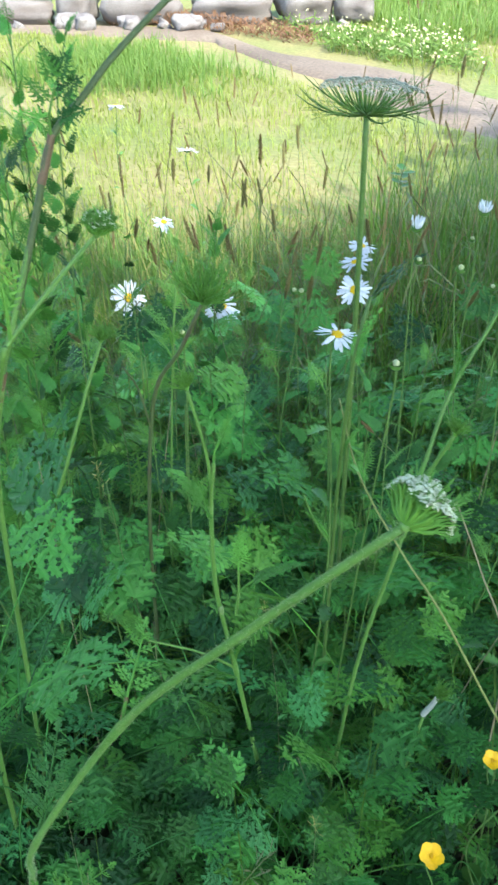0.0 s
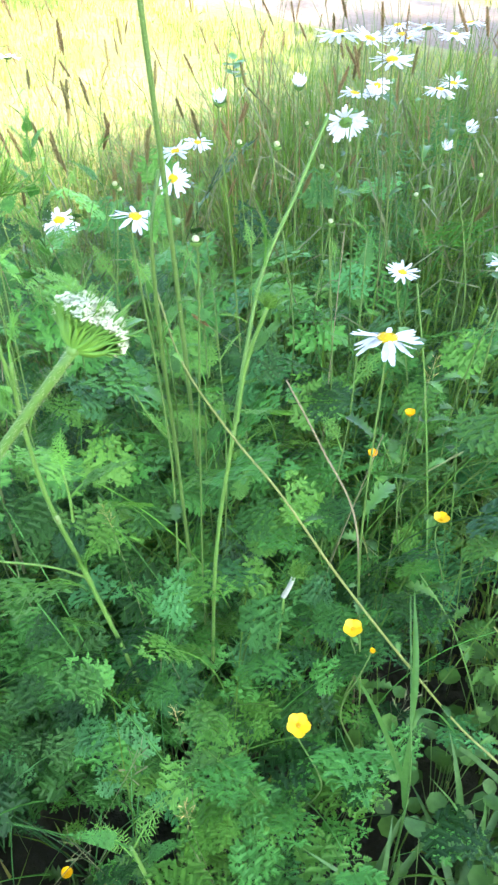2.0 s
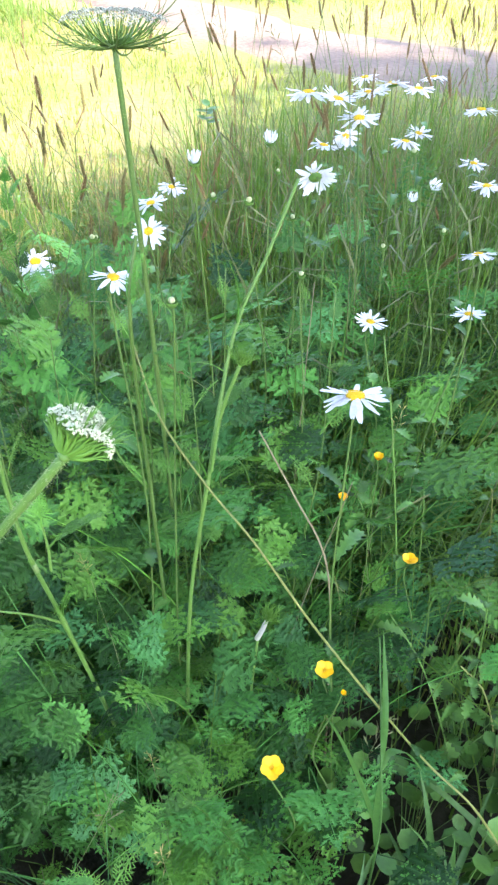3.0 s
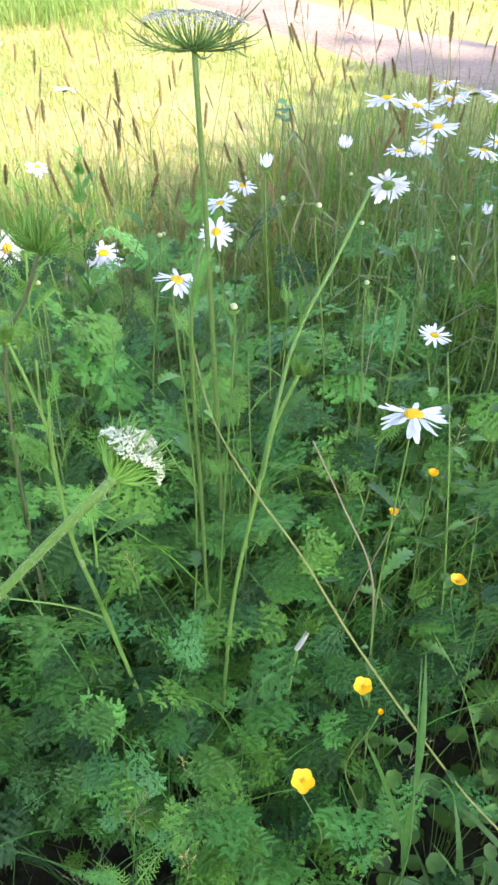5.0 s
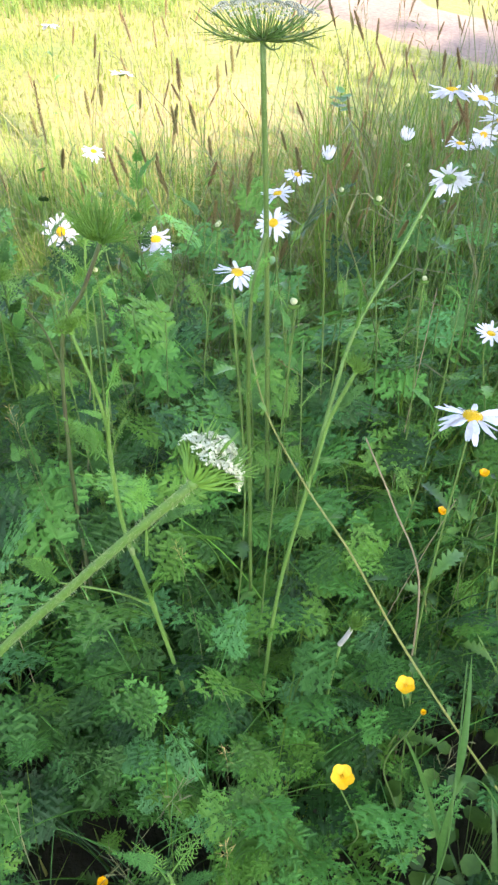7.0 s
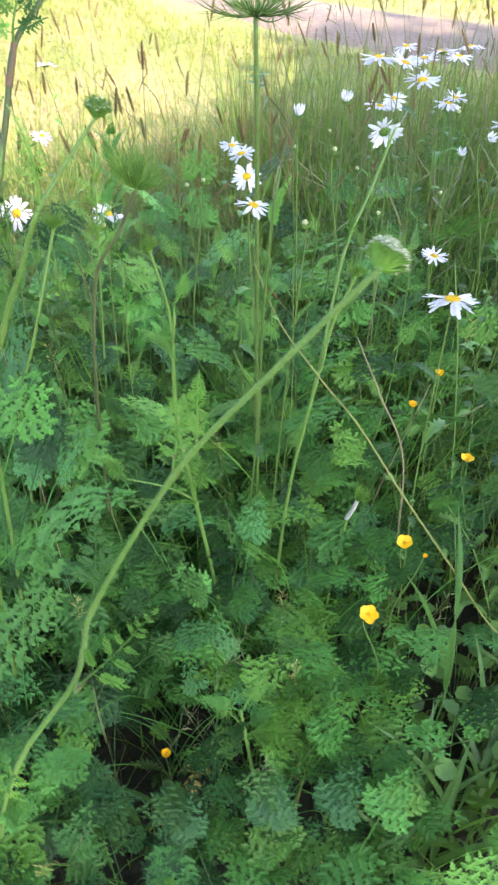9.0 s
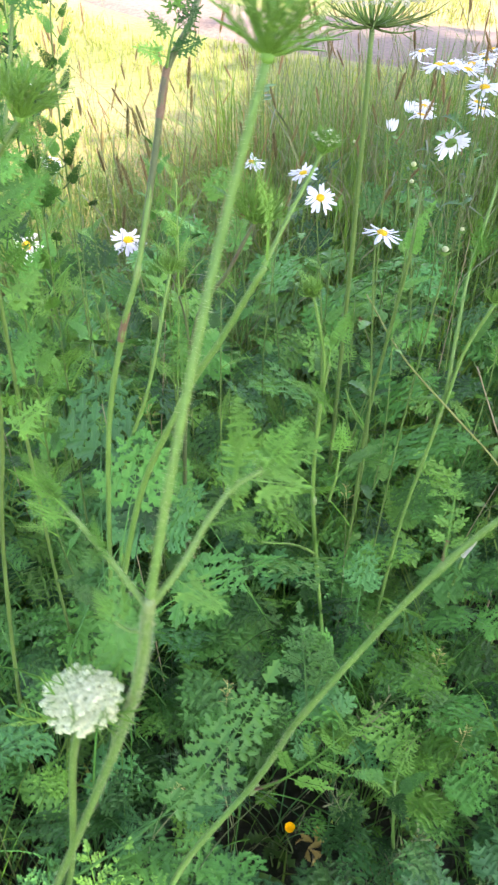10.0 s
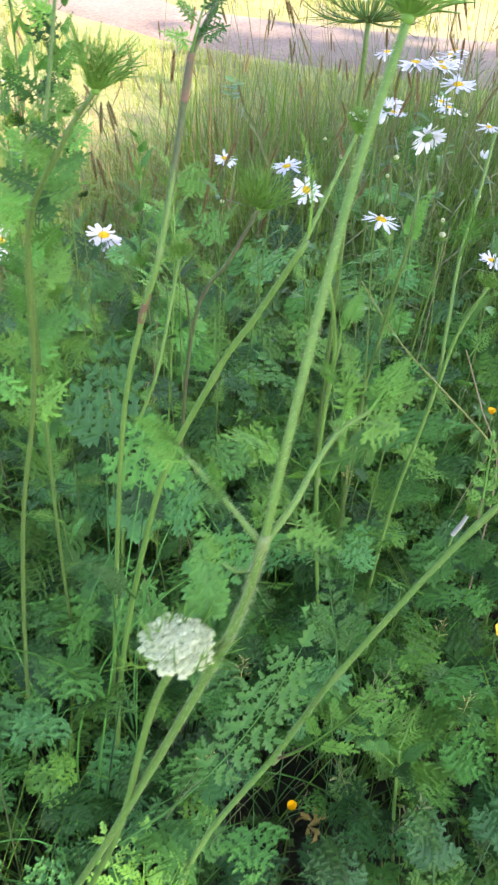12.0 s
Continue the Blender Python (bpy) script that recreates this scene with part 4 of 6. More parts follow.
for k, tip in enumerate(((-0.300, 0.345, 0.392), (-0.345, 0.360, 0.385), (-0.270, 0.310, 0.360))):
    foot = Vector((-0.318, 0.278, 0.22))
    feather_leaf(c, [foot, foot.lerp(Vector(tip), 0.5) + Vector((-0.01, -0.01, 0.03)), Vector(tip)], WIDE, 120 + k, LEAF_PALE, "light green cut leaf low on the stem")

# --- the forked carrot
F = (-0.274, 0.172, 1.010)
c = tall_carrot("forked hairy wild carrot with leafy side shoots", [(-0.47, 0.33, 0), (-0.42, 0.29, 0.35), (-0.349, 0.233, 0.654), (-0.298, 0.197, 0.863), (-0.281, 0.178, 0.956), F], 0.0040, 0.0027, 3600, 5, joints=[F])
branch(c, [F, (-0.262, 0.182, 1.055), (-0.246, 0.197, 1.102), (-0.230, 0.211, 1.145), (-0.212, 0.220, 1.196)], 0.0024, 0.0020, 700, 6)
umbel(c, (-0.212, 0.220, 1.196), (0.25, 0.25, 0.9), 0.020, 7, "bud", 40, 0.030, 0.9, (0.5, 1.25), 1.0, 0.28, False, 0.6, 0.35)
branch(c, [F, (-0.284, 0.188, 1.024), (-0.296, 0.207, 1.038)], 0.0018, 0.0012, 220, 8)
branch(c, [F, (-0.258, 0.178, 1.024), (-0.246, 0.185, 1.036), (-0.234, 0.189, 1.048), (-0.221, 0.189, 1.055)], 0.0020, 0.0011, 220, 9)
for k, (at, way, size) in enumerate((((-0.296, 0.207, 1.038), (-0.55, 0.55, 0.55), 0.46), ((-0.293, 0.203, 1.035), (-0.75, 0.35, 0.25), 0.36), ((-0.296, 0.207, 1.038), (-0.25, 0.65, 0.70), 0.40), ((-0.285, 0.190, 1.026), (-0.2, 0.3, 0.85), 0.30), ((-0.221, 0.189, 1.055), (0.55, 0.10, 0.75), 0.46), ((-0.234, 0.189, 1.048), (0.30, 0.45, 0.80), 0.62), ((-0.221, 0.189, 1.055), (0.60, 0.40, 0.50), 0.36), ((-0.246, 0.185, 1.036), (0.75, -0.10, 0.10), 0.36))):
    plume(c, at, way, size, 240 + k)
for k, (at, way, size) in enumerate((((-0.228, 0.189, 1.052), (0.75, 0.0, -0.35), 0.55), ((-0.224, 0.189, 1.054), (0.75, 0.05, 0.25), 0.55), ((-0.262, 0.176, 1.020), (0.60, -0.55, -0.35), 0.46), ((-0.288, 0.194, 1.029), (-0.2, -0.5, 0.2), 0.34), ((-0.238, 0.188, 1.045), (0.5, 0.5, -0.3), 0.5))):
    cut_leaf(c, at, way, size * 1.5, 240 + 2 * k, True, (0.2, -0.5, 0.8))
branch(c, [(-0.277, 0.177, 0.990), (-0.282, 0.180, 0.988), (-0.287, 0.184, 0.991)], 0.0011, 0.0008, 40, 12)
for k, (at, way, size) in enumerate((((-0.287, 0.184, 0.991), (-0.4, 0.5, 0.7), 0.26), ((-0.284, 0.182, 0.990), (0.2, 0.5, 0.8), 0.28), ((-0.288, 0.184, 0.990), (-0.6, 0.3, 0.3), 0.22))):
    plume(c, at, way, size, 370 + k)
sprig(c, (-0.290, 0.192, 0.915), (0.1, 0.75, 0.65), 0.8, 10, False, (0.0, -0.6, 0.8))

# its lower leaf: pairs of small cut leaflets along a thin rib
rng = random.Random(97)
rib = spline([(-0.345, 0.236, 0.625), (-0.290, 0.245, 0.640), (-0.240, 0.258, 0.668), (-0.200, 0.272, 0.705), (-0.178, 0.282, 0.735)], 6)
g = Geo()
g.tube(rib, [0.0011 - 0.00003 * i for i in range(len(rib))], 5)
for k in range(7):
    i = 9 + 2 * k
    t = (rib[i + 1] - rib[i]).normalized()
    nrm = (Vector((-0.1, -0.6, 0.8)) - t * Vector((-0.1, -0.6, 0.8)).dot(t)).normalized()
    for s in (1, -1):
        way = (t * 0.55 + nrm.cross(t) * s + nrm * rng.uniform(-0.15, 0.15)).normalized()
        pinna(g, rng, rib[i], way, nrm, (0.029 - 0.0025 * abs(k - 2)) * rng.uniform(0.85, 1.1), 2, False)
leaflet(g, rib[-1], (rib[-1] - rib[-3]), Vector((-0.1, -0.6, 0.8)), 0.022, 0.007)
part("leaf", g, LEAF_MID, c)

c = tall_carrot("upright wild carrot with a white umbel open to the sky", [(-0.44, 0.36, 0), (-0.39, 0.30, 0.35), (-0.346, 0.239, 0.632), (-0.321, 0.204, 0.848), (-0.309, 0.189, 0.918)], 0.0036, 0.0024, 700, 15)
umbel(c, (-0.309, 0.189, 0.918), (0.10, -0.02, 1.0), 0.0180, 16, "open", 80, 0.042, 0.9, (0.5, 1.25), 0.68, 0.22)

# --- tall stems
K = (-0.192, 0.444, 0.888)
c = tall_carrot("tall green wild carrot stem with an opened side joint", [(-0.31, 0.52, 0), (-0.285, 0.505, 0.40), (-0.238, 0.472, 0.735), K, (-0.168, 0.424, 0.950), (-0.143, 0.404, 1.015)], 0.0044, 0.0026, 700, 17, joints=[K])
branch(c, [(-0.145, 0.405, 1.012), (-0.118, 0.424, 1.041), (-0.090, 0.446, 1.067)], 0.0019, 0.0015, 150, 58)
umbel(c, (-0.090, 0.446, 1.067), (0.30, 0.10, 0.95), 0.0092, 59, "open", 44, 0.017, 0.95, (0.5, 1.25), 0.75, 0.5, True)
sprig(c, (-0.140, 0.408, 1.018), (-0.3, 0.2, 0.9), 0.8, 19, False)
sprig(c, K, (0.2, 0.3, 0.9), 0.8, 17)
sprig(c, (-0.265, 0.467, 0.611), (-0.6, 0.2, 0.5), 0.9, 18, False)
Z = (-0.214, 0.570, 0.872)
c = tall_carrot("tall curving wild carrot with a purplish upper stem", [(-0.30, 0.60, 0), (-0.268, 0.590, 0.40), (-0.240, 0.574, 0.740), Z, (-0.195, 0.572, 0.930), (-0.166, 0.600, 1.020), (-0.150, 0.617, 1.072), (-0.124, 0.638, 1.100), (-0.105, 0.666, 1.120), (-0.068, 0.714, 1.150)], 0.0038, 0.0026, 300, 18, joints=[Z, (-0.195, 0.572, 0.930)])
part("upper_stem", stem_geo([(-0.188, 0.578, 0.950), (-0.166, 0.600, 1.020), (-0.150, 0.617, 1.072), (-0.124, 0.638, 1.100), (-0.105, 0.666, 1.120), (-0.068, 0.714, 1.150), (-0.04, 0.75, 1.165)], 0.0031, 0.0024), STEM_RED, c, "purplish-brown upper stem")
part("sheath", stem_geo([(-0.160, 0.606, 1.042), (-0.154, 0.613, 1.060), (-0.149, 0.618, 1.076)], 0.0036, 0.0030), SHEATH, c, "reddish-brown leaf sheath")
part("sheath", stem_geo([(-0.216, 0.570, 0.866), (-0.212, 0.570, 0.880), (-0.207, 0.570, 0.894)], 0.0034, 0.0030), SHEATH, c, "reddish-brown leaf sheath")
branch(c, [(-0.150, 0.617, 1.074), (-0.147, 0.612, 1.092), (-0.140, 0.612, 1.112)], 0.0016, 0.0010)
for k, (u, way, size) in enumerate(((0.2, (-0.9, 0.0, 0.35), 0.75), (0.3, (0.9, 0.0, 0.25), 0.8), (0.6, (-0.7, 0.1, 0.7), 0.7), (0.7, (0.8, 0.1, 0.55), 0.75), (1.0, (-0.3, 0.1, 0.9), 0.7), (1.0, (0.5, 0.1, 0.85), 0.7))):
    cut_leaf(c, (-0.150 + 0.010 * u, 0.617 - 0.005 * u, 1.076 + 0.036 * u), way, size, 24 + k, k % 2 == 0)
c = tall_carrot("slender wild carrot stem among the leaves", [(-0.27, 0.68, 0), (-0.24, 0.66, 0.4), (-0.221, 0.648, 0.627), (-0.183, 0.639, 0.754), (-0.144, 0.674, 0.866)], 0.0034, 0.0022, 0, 19)
umbel(c, (-0.144, 0.674, 0.866), (0.2, 0.1, 0.9), 0.010, 20, "bud", 14, 0.022)
c = tall_carrot("tall leafy wild carrot with an umbel in bud", [(-0.42, 0.55, 0), (-0.39, 0.53, 0.40), (-0.357, 0.514, 0.691), (-0.327, 0.486, 0.873), (-0.317, 0.450, 1.023), (-0.295, 0.410, 1.096), (-0.277, 0.405, 1.122)], 0.0031, 0.0018, 300, 21, "slim")
umbel(c, (-0.277, 0.405, 1.122), (0.28, 0.1, 0.9), 0.0110, 22, "bud", 44, 0.034, 1.0, (0.45, 1.05), 1.0, 0.28, False, 1.0, 0.05)
for k in range(3):
    plume(c, (-0.286, 0.405, 1.108), (math.cos(k * 2.1) * 0.6, math.sin(k * 2.1) * 0.4, 0.85), 0.32, 330 + k)
for k in range(9):
    u = k / 8
    cut_leaf(c, (-0.318 + 0.024 * u, 0.447 - 0.036 * u, 1.030 + 0.066 * u), (1.0 if k % 2 else -0.8, 0.25 * math.sin(k * 2.0), 0.45 + 0.2 * math.cos(k)), 0.85 - 0.03 * k, 30 + k, k % 3 == 0)
c = tall_carrot("leafy wild carrot shoot with feathery tip", [(-0.31, 0.68, 0), (-0.318, 0.61, 0.5), (-0.306, 0.534, 0.997), (-0.284, 0.541, 1.059), (-0.263, 0.568, 1.126), (-0.255, 0.575, 1.17)], 0.0026, 0.0014, 0, 23, "slim")
umbel(c, (-0.258, 0.572, 1.15), (0.1, 0.1, 1), 0.010, 24, "bud", 18, 0.030)
for k in range(22):
    cut_leaf(c, (-0.33 + 0.0031 * k, 0.552 + 0.0005 * k, 0.80 + 0.0158 * k), (math.cos(k * 2.4), math.sin(k * 2.4) * 0.7, 0.75), 1.35 - 0.022 * k, 40 + k, k % 2 == 0)

c = tall_carrot("leafy young wild carrot shoot beside the curving stem", [(-0.13, 0.84, 0), (-0.115, 0.845, 0.4), (-0.095, 0.848, 0.74), (-0.083, 0.884, 0.868)], 0.0028, 0.0012, 0, 51)
for k in range(16):
    u = k / 15
    sprig(c, (-0.096 + 0.013 * u, 0.848 + 0.036 * u, 0.73 + 0.14 * u), (math.cos(k * 2.4), math.sin(k * 2.4) * 0.7, 0.75), 0.75 - 0.02 * k, 91 + 2 * k, False)
A = (-0.015, 0.545, 0.530)
c = tall_carrot("branched wild carrot with small buds", [(0.03, 0.55, 0), (0.02, 0.55, 0.25), A, (-0.032, 0.535, 0.665), (-0.034, 0.530, 0.777), (-0.030, 0.528, 0.83)], 0.0040, 0.0022, 500, 25, joints=[A, (-0.028, 0.536, 0.635), (-0.034, 0.530, 0.777)])
branch(c, [(-0.033, 0.531, 0.79), (-0.036, 0.528, 0.84), (-0.050, 0.530, 0.905)], 0.0022, 0.0017, 100, 26)
umbel(c, (-0.050, 0.530, 0.905), (-0.2, 0, 1), 0.008, 27, "bud", 12, 0.018)
branch(c, [A, (-0.05, 0.53, 0.575), (-0.10, 0.51, 0.62)], 0.0020, 0.0012, 60, 28)
sprig(c, (-0.034, 0.530, 0.777), (-0.8, 0.1, 0.7), 0.7, 28)
sprig(c, (-0.030, 0.528, 0.83), (0.5, 0.1, 0.8), 0.7, 32)
branch(c, [(-0.013, 0.530, 0.635), (-0.010, 0.526, 0.672), (-0.010, 0.524, 0.705)], 0.0020, 0.0012, 60, 48)
for k, (at, way, size) in enumerate((((-0.010, 0.524, 0.705), (0.05, 0.1, 1.0), 0.75), ((-0.032, 0.505, 0.788), (-0.6, 0.1, 0.8), 0.70), ((-0.036, 0.515, 0.780), (-0.3, 0.2, 0.9), 0.60), ((-0.028, 0.520, 0.851), (0.4, 0.1, 0.9), 0.55), ((-0.10, 0.51, 0.62), (-0.5, 0.1, 0.8), 0.75), ((-0.09, 0.515, 0.61), (-0.8, 0.0, 0.4), 0.6))):
    plume(c, at, way, size, 300 + k)
sprig(c, (-0.010, 0.526, 0.672), (0.95, 0.1, 0.25), 0.9, 28)
sprig(c, A, (0.2, -0.2, 0.9), 1.0, 29)
sprig(c, (-0.10, 0.51, 0.62), (-0.6, -0.1, 0.6), 0.8, 36)

B = (0.097, 0.662, 0.598)
c = tall_carrot("upright wild carrot with a pale swollen joint", [(0.10, 0.67, 0), (0.10, 0.668, 0.3), B, (0.094, 0.640, 0.74), (0.095, 0.620, 0.870), (0.108, 0.64, 0.93)], 0.0034, 0.0022, 300, 33, "slim", joints=[B])
branch(c, [B, (0.075, 0.66, 0.64), (0.06, 0.66, 0.68)], 0.0016, 0.0012)
sprig(c, B, (-0.5, 0.1, 0.8), 0.9, 37)
sprig(c, (0.095, 0.622, 0.86), (0.5, 0.1, 0.9), 0.8, 38)
sprig(c, (0.094, 0.640, 0.74), (0.5, -0.1, 0.9), 0.7, 40)
c = tall_carrot("long pale-stemmed wild carrot leaning out", [(0.10, 0.58, 0), (0.115, 0.585, 0.3), (0.130, 0.592, 0.494), (0.156, 0.595, 0.665), (0.177, 0.625, 0.751), (0.201, 0.660, 0.816), (0.241, 0.701, 0.869), (0.281, 0.745, 0.925)], 0.0036, 0.0020, 500, 34, joints=[(0.156, 0.595, 0.665)])
branch(c, [(0.160, 0.595, 0.68), (0.172, 0.598, 0.75), (0.191, 0.590, 0.815)], 0.0026, 0.0024, 150, 35)
umbel(c, (0.191, 0.590, 0.815), (0.2, 0.1, 1), 0.008, 36, "bud", 12, 0.020)
sprig(c, (0.156, 0.595, 0.665), (-0.4, 0.1, 0.9), 0.9, 41)
sprig(c, (0.201, 0.660, 0.816), (-0.3, -0.2, 0.9), 0.9, 43)
sprig(c, (0.172, 0.598, 0.75), (0.7, 0.1, 0.5), 0.8, 44)
c = tall_carrot("wild carrot bud on a purplish stem", [(-0.14, 0.74, 0), (-0.132, 0.738, 0.3), (-0.125, 0.736, 0.565), (-0.106, 0.731, 0.757), (-0.071, 0.713, 0.833), (-0.045, 0.702, 0.893)], 0.0036, 0.0026, 0, 37, True)
branch(c, [(-0.112, 0.732, 0.72), (-0.12, 0.72, 0.78), (-0.13, 0.70, 0.82)], 0.0018, 0.0012, 0, 38, True)
umbel(c, (-0.045, 0.702, 0.893), (0.1, -0.1, 1), 0.036, 38, "bud", 26, 0.058, 0.8, (0.6, 1.5), 1.0, 0.28, False, 1.6)
c = tall_carrot("tall straight wild carrot with a wide flat umbel", [(0.135, 0.82, 0), (0.13, 0.815, 0.4), (0.121, 0.80, 0.8), (0.112, 0.79, 1.045)], 0.0046, 0.0034, 1600, 39, "slim")
umbel(c, (0.112, 0.79, 1.045), (0.03, 0.10, 1), 0.047, 40, "closed", 52, 0.078)
c = tall_carrot("pale-sheathed small wild carrot bud", [(0.17, 0.54, 0.0), (0.19, 0.54, 0.3), (0.200, 0.536, 0.462)], 0.0026, 0.0022, 0, 45)
part("sheath", stem_geo([(0.199, 0.537, 0.455), (0.205, 0.533, 0.478), (0.209, 0.531, 0.497)], 0.0034, 0.0026), PALE, c, "pale papery leaf sheath")
umbel(c, (0.209, 0.531, 0.497), (0.3, -0.1, 1), 0.010, 46, "bud", 18, 0.026, 1.0, (0.4, 1.2))
c = tall_carrot("short wild carrot shoot low among leaves", [(0.05, 0.30, 0), (0.02, 0.31, 0.2), (0.0, 0.32, 0.38)], 0.0034, 0.0026, 200, 47)
for k in range(5):
    sprig(c, (0.002 - 0.001 * k, 0.32, 0.33 + 0.012 * k), (math.cos(k * 2.3), math.sin(k * 2.3), 0.4), 0.8, 60 + k, False)

# --- dense feathery spires at the meadow's left edge
rng = random.Random(87)
for k, (x, y, h) in enumerate(((-0.245, 0.800, 1.04), (-0.245, 0.900, 1.10), (-0.285, 0.760, 0.96), (-0.272, 0.860, 1.02), (-0.255, 0.900, 0.98), (-0.225, 0.98, 0.84), (-0.05, 1.15, 0.80))):
    c = tall_carrot("dense feathery spire of a leafy young plant", [(x - 0.03, y, 0), (x - 0.015, y, h * 0.5), (x, y, h)], 0.0026, 0.0010, 0, 480 + k, "slim")
    for j in range(34):
        u = 0.50 + 0.5 * j / 33
        sprig(c, (x - 0.03 * (1 - u), y, h * u), (math.cos(j * 2.4 + k), math.sin(j * 2.4 + k), 0.95), rng.uniform(0.95, 1.3) * (1.35 - 0.9 * u), 501 + j + k, j % 3 == 0)

c = tall_carrot("slender upright shoot with pairs of small cut leaves", [(-0.22, 0.86, 0), (-0.215, 0.87, 0.5), (-0.208, 0.89, 0.98), (-0.190, 0.916, 1.10)], 0.0022, 0.0008, 0, 470, "slim")
for j in range(20):
    u = 0.78 + 0.22 * (j + rng.uniform(-0.6, 0.6)) / 20
    sprig(c, (-0.218 + 0.028 * max(0.0, u - 0.78) / 0.22, 0.86 + 0.056 * u ** 3, 1.10 * u), ((1 if j % 2 else -1) * rng.uniform(0.5, 0.9), rng.uniform(-0.4, 0.3), 0.95), rng.uniform(0.8, 1.2) * (1.35 - u), 570 + 2 * j, False, (0.0, -0.9, 0.4))

# --- feathery young shoots between the tall stems
rng = random.Random(88)
for k in range(30):
    x, y, h = rng.uniform(-0.40, 0.40), rng.uniform(0.66, 1.10), rng.uniform(0.60, 0.80)
    lean, tip = rng.uniform(-0.05, 0.05), rng.uniform(-0.04, 0.04)
    c = tall_carrot("feathery young wild carrot shoot with fine cut leaves", [(x, y, 0), (x + lean * 0.4 + rng.uniform(-0.04, 0.04), y + rng.uniform(-0.03, 0.03), h * 0.4), (x + lean * 0.7, y, h * 0.7), (x + lean, y + tip, h)], 0.0019, 0.0009, 0, 400 + k, "slim")
    for j in range(8):
        u = 0.55 + 0.45 * j / 7
        sprig(c, (x + lean * u, y + tip * u * u, h * u), (math.cos(j * 2.4 + k), math.sin(j * 2.4 + k), 0.55), rng.uniform(0.7, 1.1) * (1.20 - 0.6 * u), 200 + 5 * k + j, rng.random() < 0.2)


# ---------------- oxeye daisies ----------------
def petal_mesh(rng, length, width, sag):
    g = Geo()
    v = []
    for i in range(6):
        u = i / 5
        w = width * (0.35, 0.70, 0.95, 1.0, 0.90, 0.50)[i] / 2
        z = sag * length * u * u + 0.03 * length * math.sin(u * 6 + rng.uniform(-0.6, 0.6))
        tip = -0.06 * length if i == 5 else 0
        v += [(length * u, -w, z + 0.10 * w), (length * u + tip * -0.6, -w * 0.35, z - 0.05 * w), (length * u + tip, 0, z + 0.10 * w), (length * u + tip * -0.6, w * 0.35, z - 0.05 * w), (length * u, w, z + 0.10 * w)]
    g.add(v, [(i * 5 + j, i * 5 + j + 1, i * 5 + j + 6, i * 5 + j + 5) for i in range(5) for j in range(4)])
    return g


rng = random.Random(51)
PETALS = [petal_mesh(rng, 0.0178, 0.0046, s).mesh("petal", PETAL) for s in (-0.22, -0.10, 0.0, 0.08)]
PETALS_UP = [petal_mesh(rng, 0.0082, 0.0029, s).mesh("petal", PETAL) for s in (0.25, 0.4)]


def disc_geo(r, h):
    g = Geo()
    g.ball((0, 0, -0.0005), r, 14, 5, (1, 1, h), -0.2)
    for k in range(90):
        q, a = math.sqrt((k + 0.5) / 90), k * 2.39996
        p = Vector((math.cos(a) * q * r, math.sin(a) * q * r, math.sqrt(max(0, 1 - q * q)) * r * h))
        g.tube([p, p + Vector((p.x * 0.1, p.y * 0.1, 0.0006))], [0.0004, 0.00025], 4)
    return g


def calyx_geo(r):
    g = Geo()
    g.ball((0, 0, 0.0), r, 12, 4, (1, 1, -0.55), 0.0)
    for k in range(26):
        a = k * 2.39996
        e = 0.2 + 1.2 * (k / 26)
        p = Vector((math.cos(a) * math.sin(e), math.sin(a) * math.sin(e), -0.55 * math.cos(e))) * r
        d = Vector((math.cos(a) * math.cos(e), math.sin(a) * math.cos(e), 0.55 * math.sin(e)))
        g.blade([p * 1.02, (p + d * r * 0.22) * 1.05, (p + d * r * 0.42) * 1.02], [0.0016, 0.0017, 0.0004], Vector((-math.sin(a), math.cos(a), 0)))
    return g


DISC_ME = disc_geo(0.0062, 0.42).mesh("disc", DISC)
CALYX_ME = calyx_geo(0.0072).mesh("calyx", STEM)


def bud_geo(r):
    """A closed, fluted cone of petals."""
    g = Geo()
    rings, n = ((0.55, 0.0), (0.90, 0.25), (0.98, 0.55), (0.85, 0.85), (0.55, 1.10), (0.18, 1.22)), 20
    v = [(math.cos(6.2832 * j / n + 0.15 * i) * q * r * (1.0 if j % 2 else 0.86), math.sin(6.2832 * j / n + 0.15 * i) * q * r * (1.0 if j % 2 else 0.86), h * r) for i, (q, h) in enumerate(rings) for j in range(n)]
    g.add(v, [(i * n + j, i * n + (j + 1) % n, (i + 1) * n + (j + 1) % n, (i + 1) * n + j) for i in range(5) for j in range(n)] + [tuple(range(5 * n, 6 * n))])
    return g


BUD_ME = bud_geo(0.0050).mesh("bud", BUDCAP)


def toothed_leaf(rng, length, width):
    """A narrow leaf, broadest near its tip, with deep rounded teeth; along +x, arching over."""
    g = Geo()
    n, v = 13, []
    for i in range(n + 1):
        u = i / n
        w = width * (0.16 + 0.95 * math.sin(math.pi * min(1, 0.06 + 0.90 * u ** 1.3))) / 2 * (1.25 if i % 2 else 0.52) * rng.uniform(0.9, 1.1)
        w = 0.0006 if i == n else w
        z = length * (0.32 * u - 0.52 * u * u)
        x = length * (u - 0.10 * u * u)
        v += [(x + (0.35 * w if i % 2 else 0), -w, z + w * 0.35), (x, 0, z), (x + (0.35 * w if i % 2 else 0), w, z + w * 0.35)]
    g.add(v, [(3 * i + j, 3 * i + j + 1, 3 * i + j + 4, 3 * i + j + 3) for i in range(n) for j in range(2)])
    return g


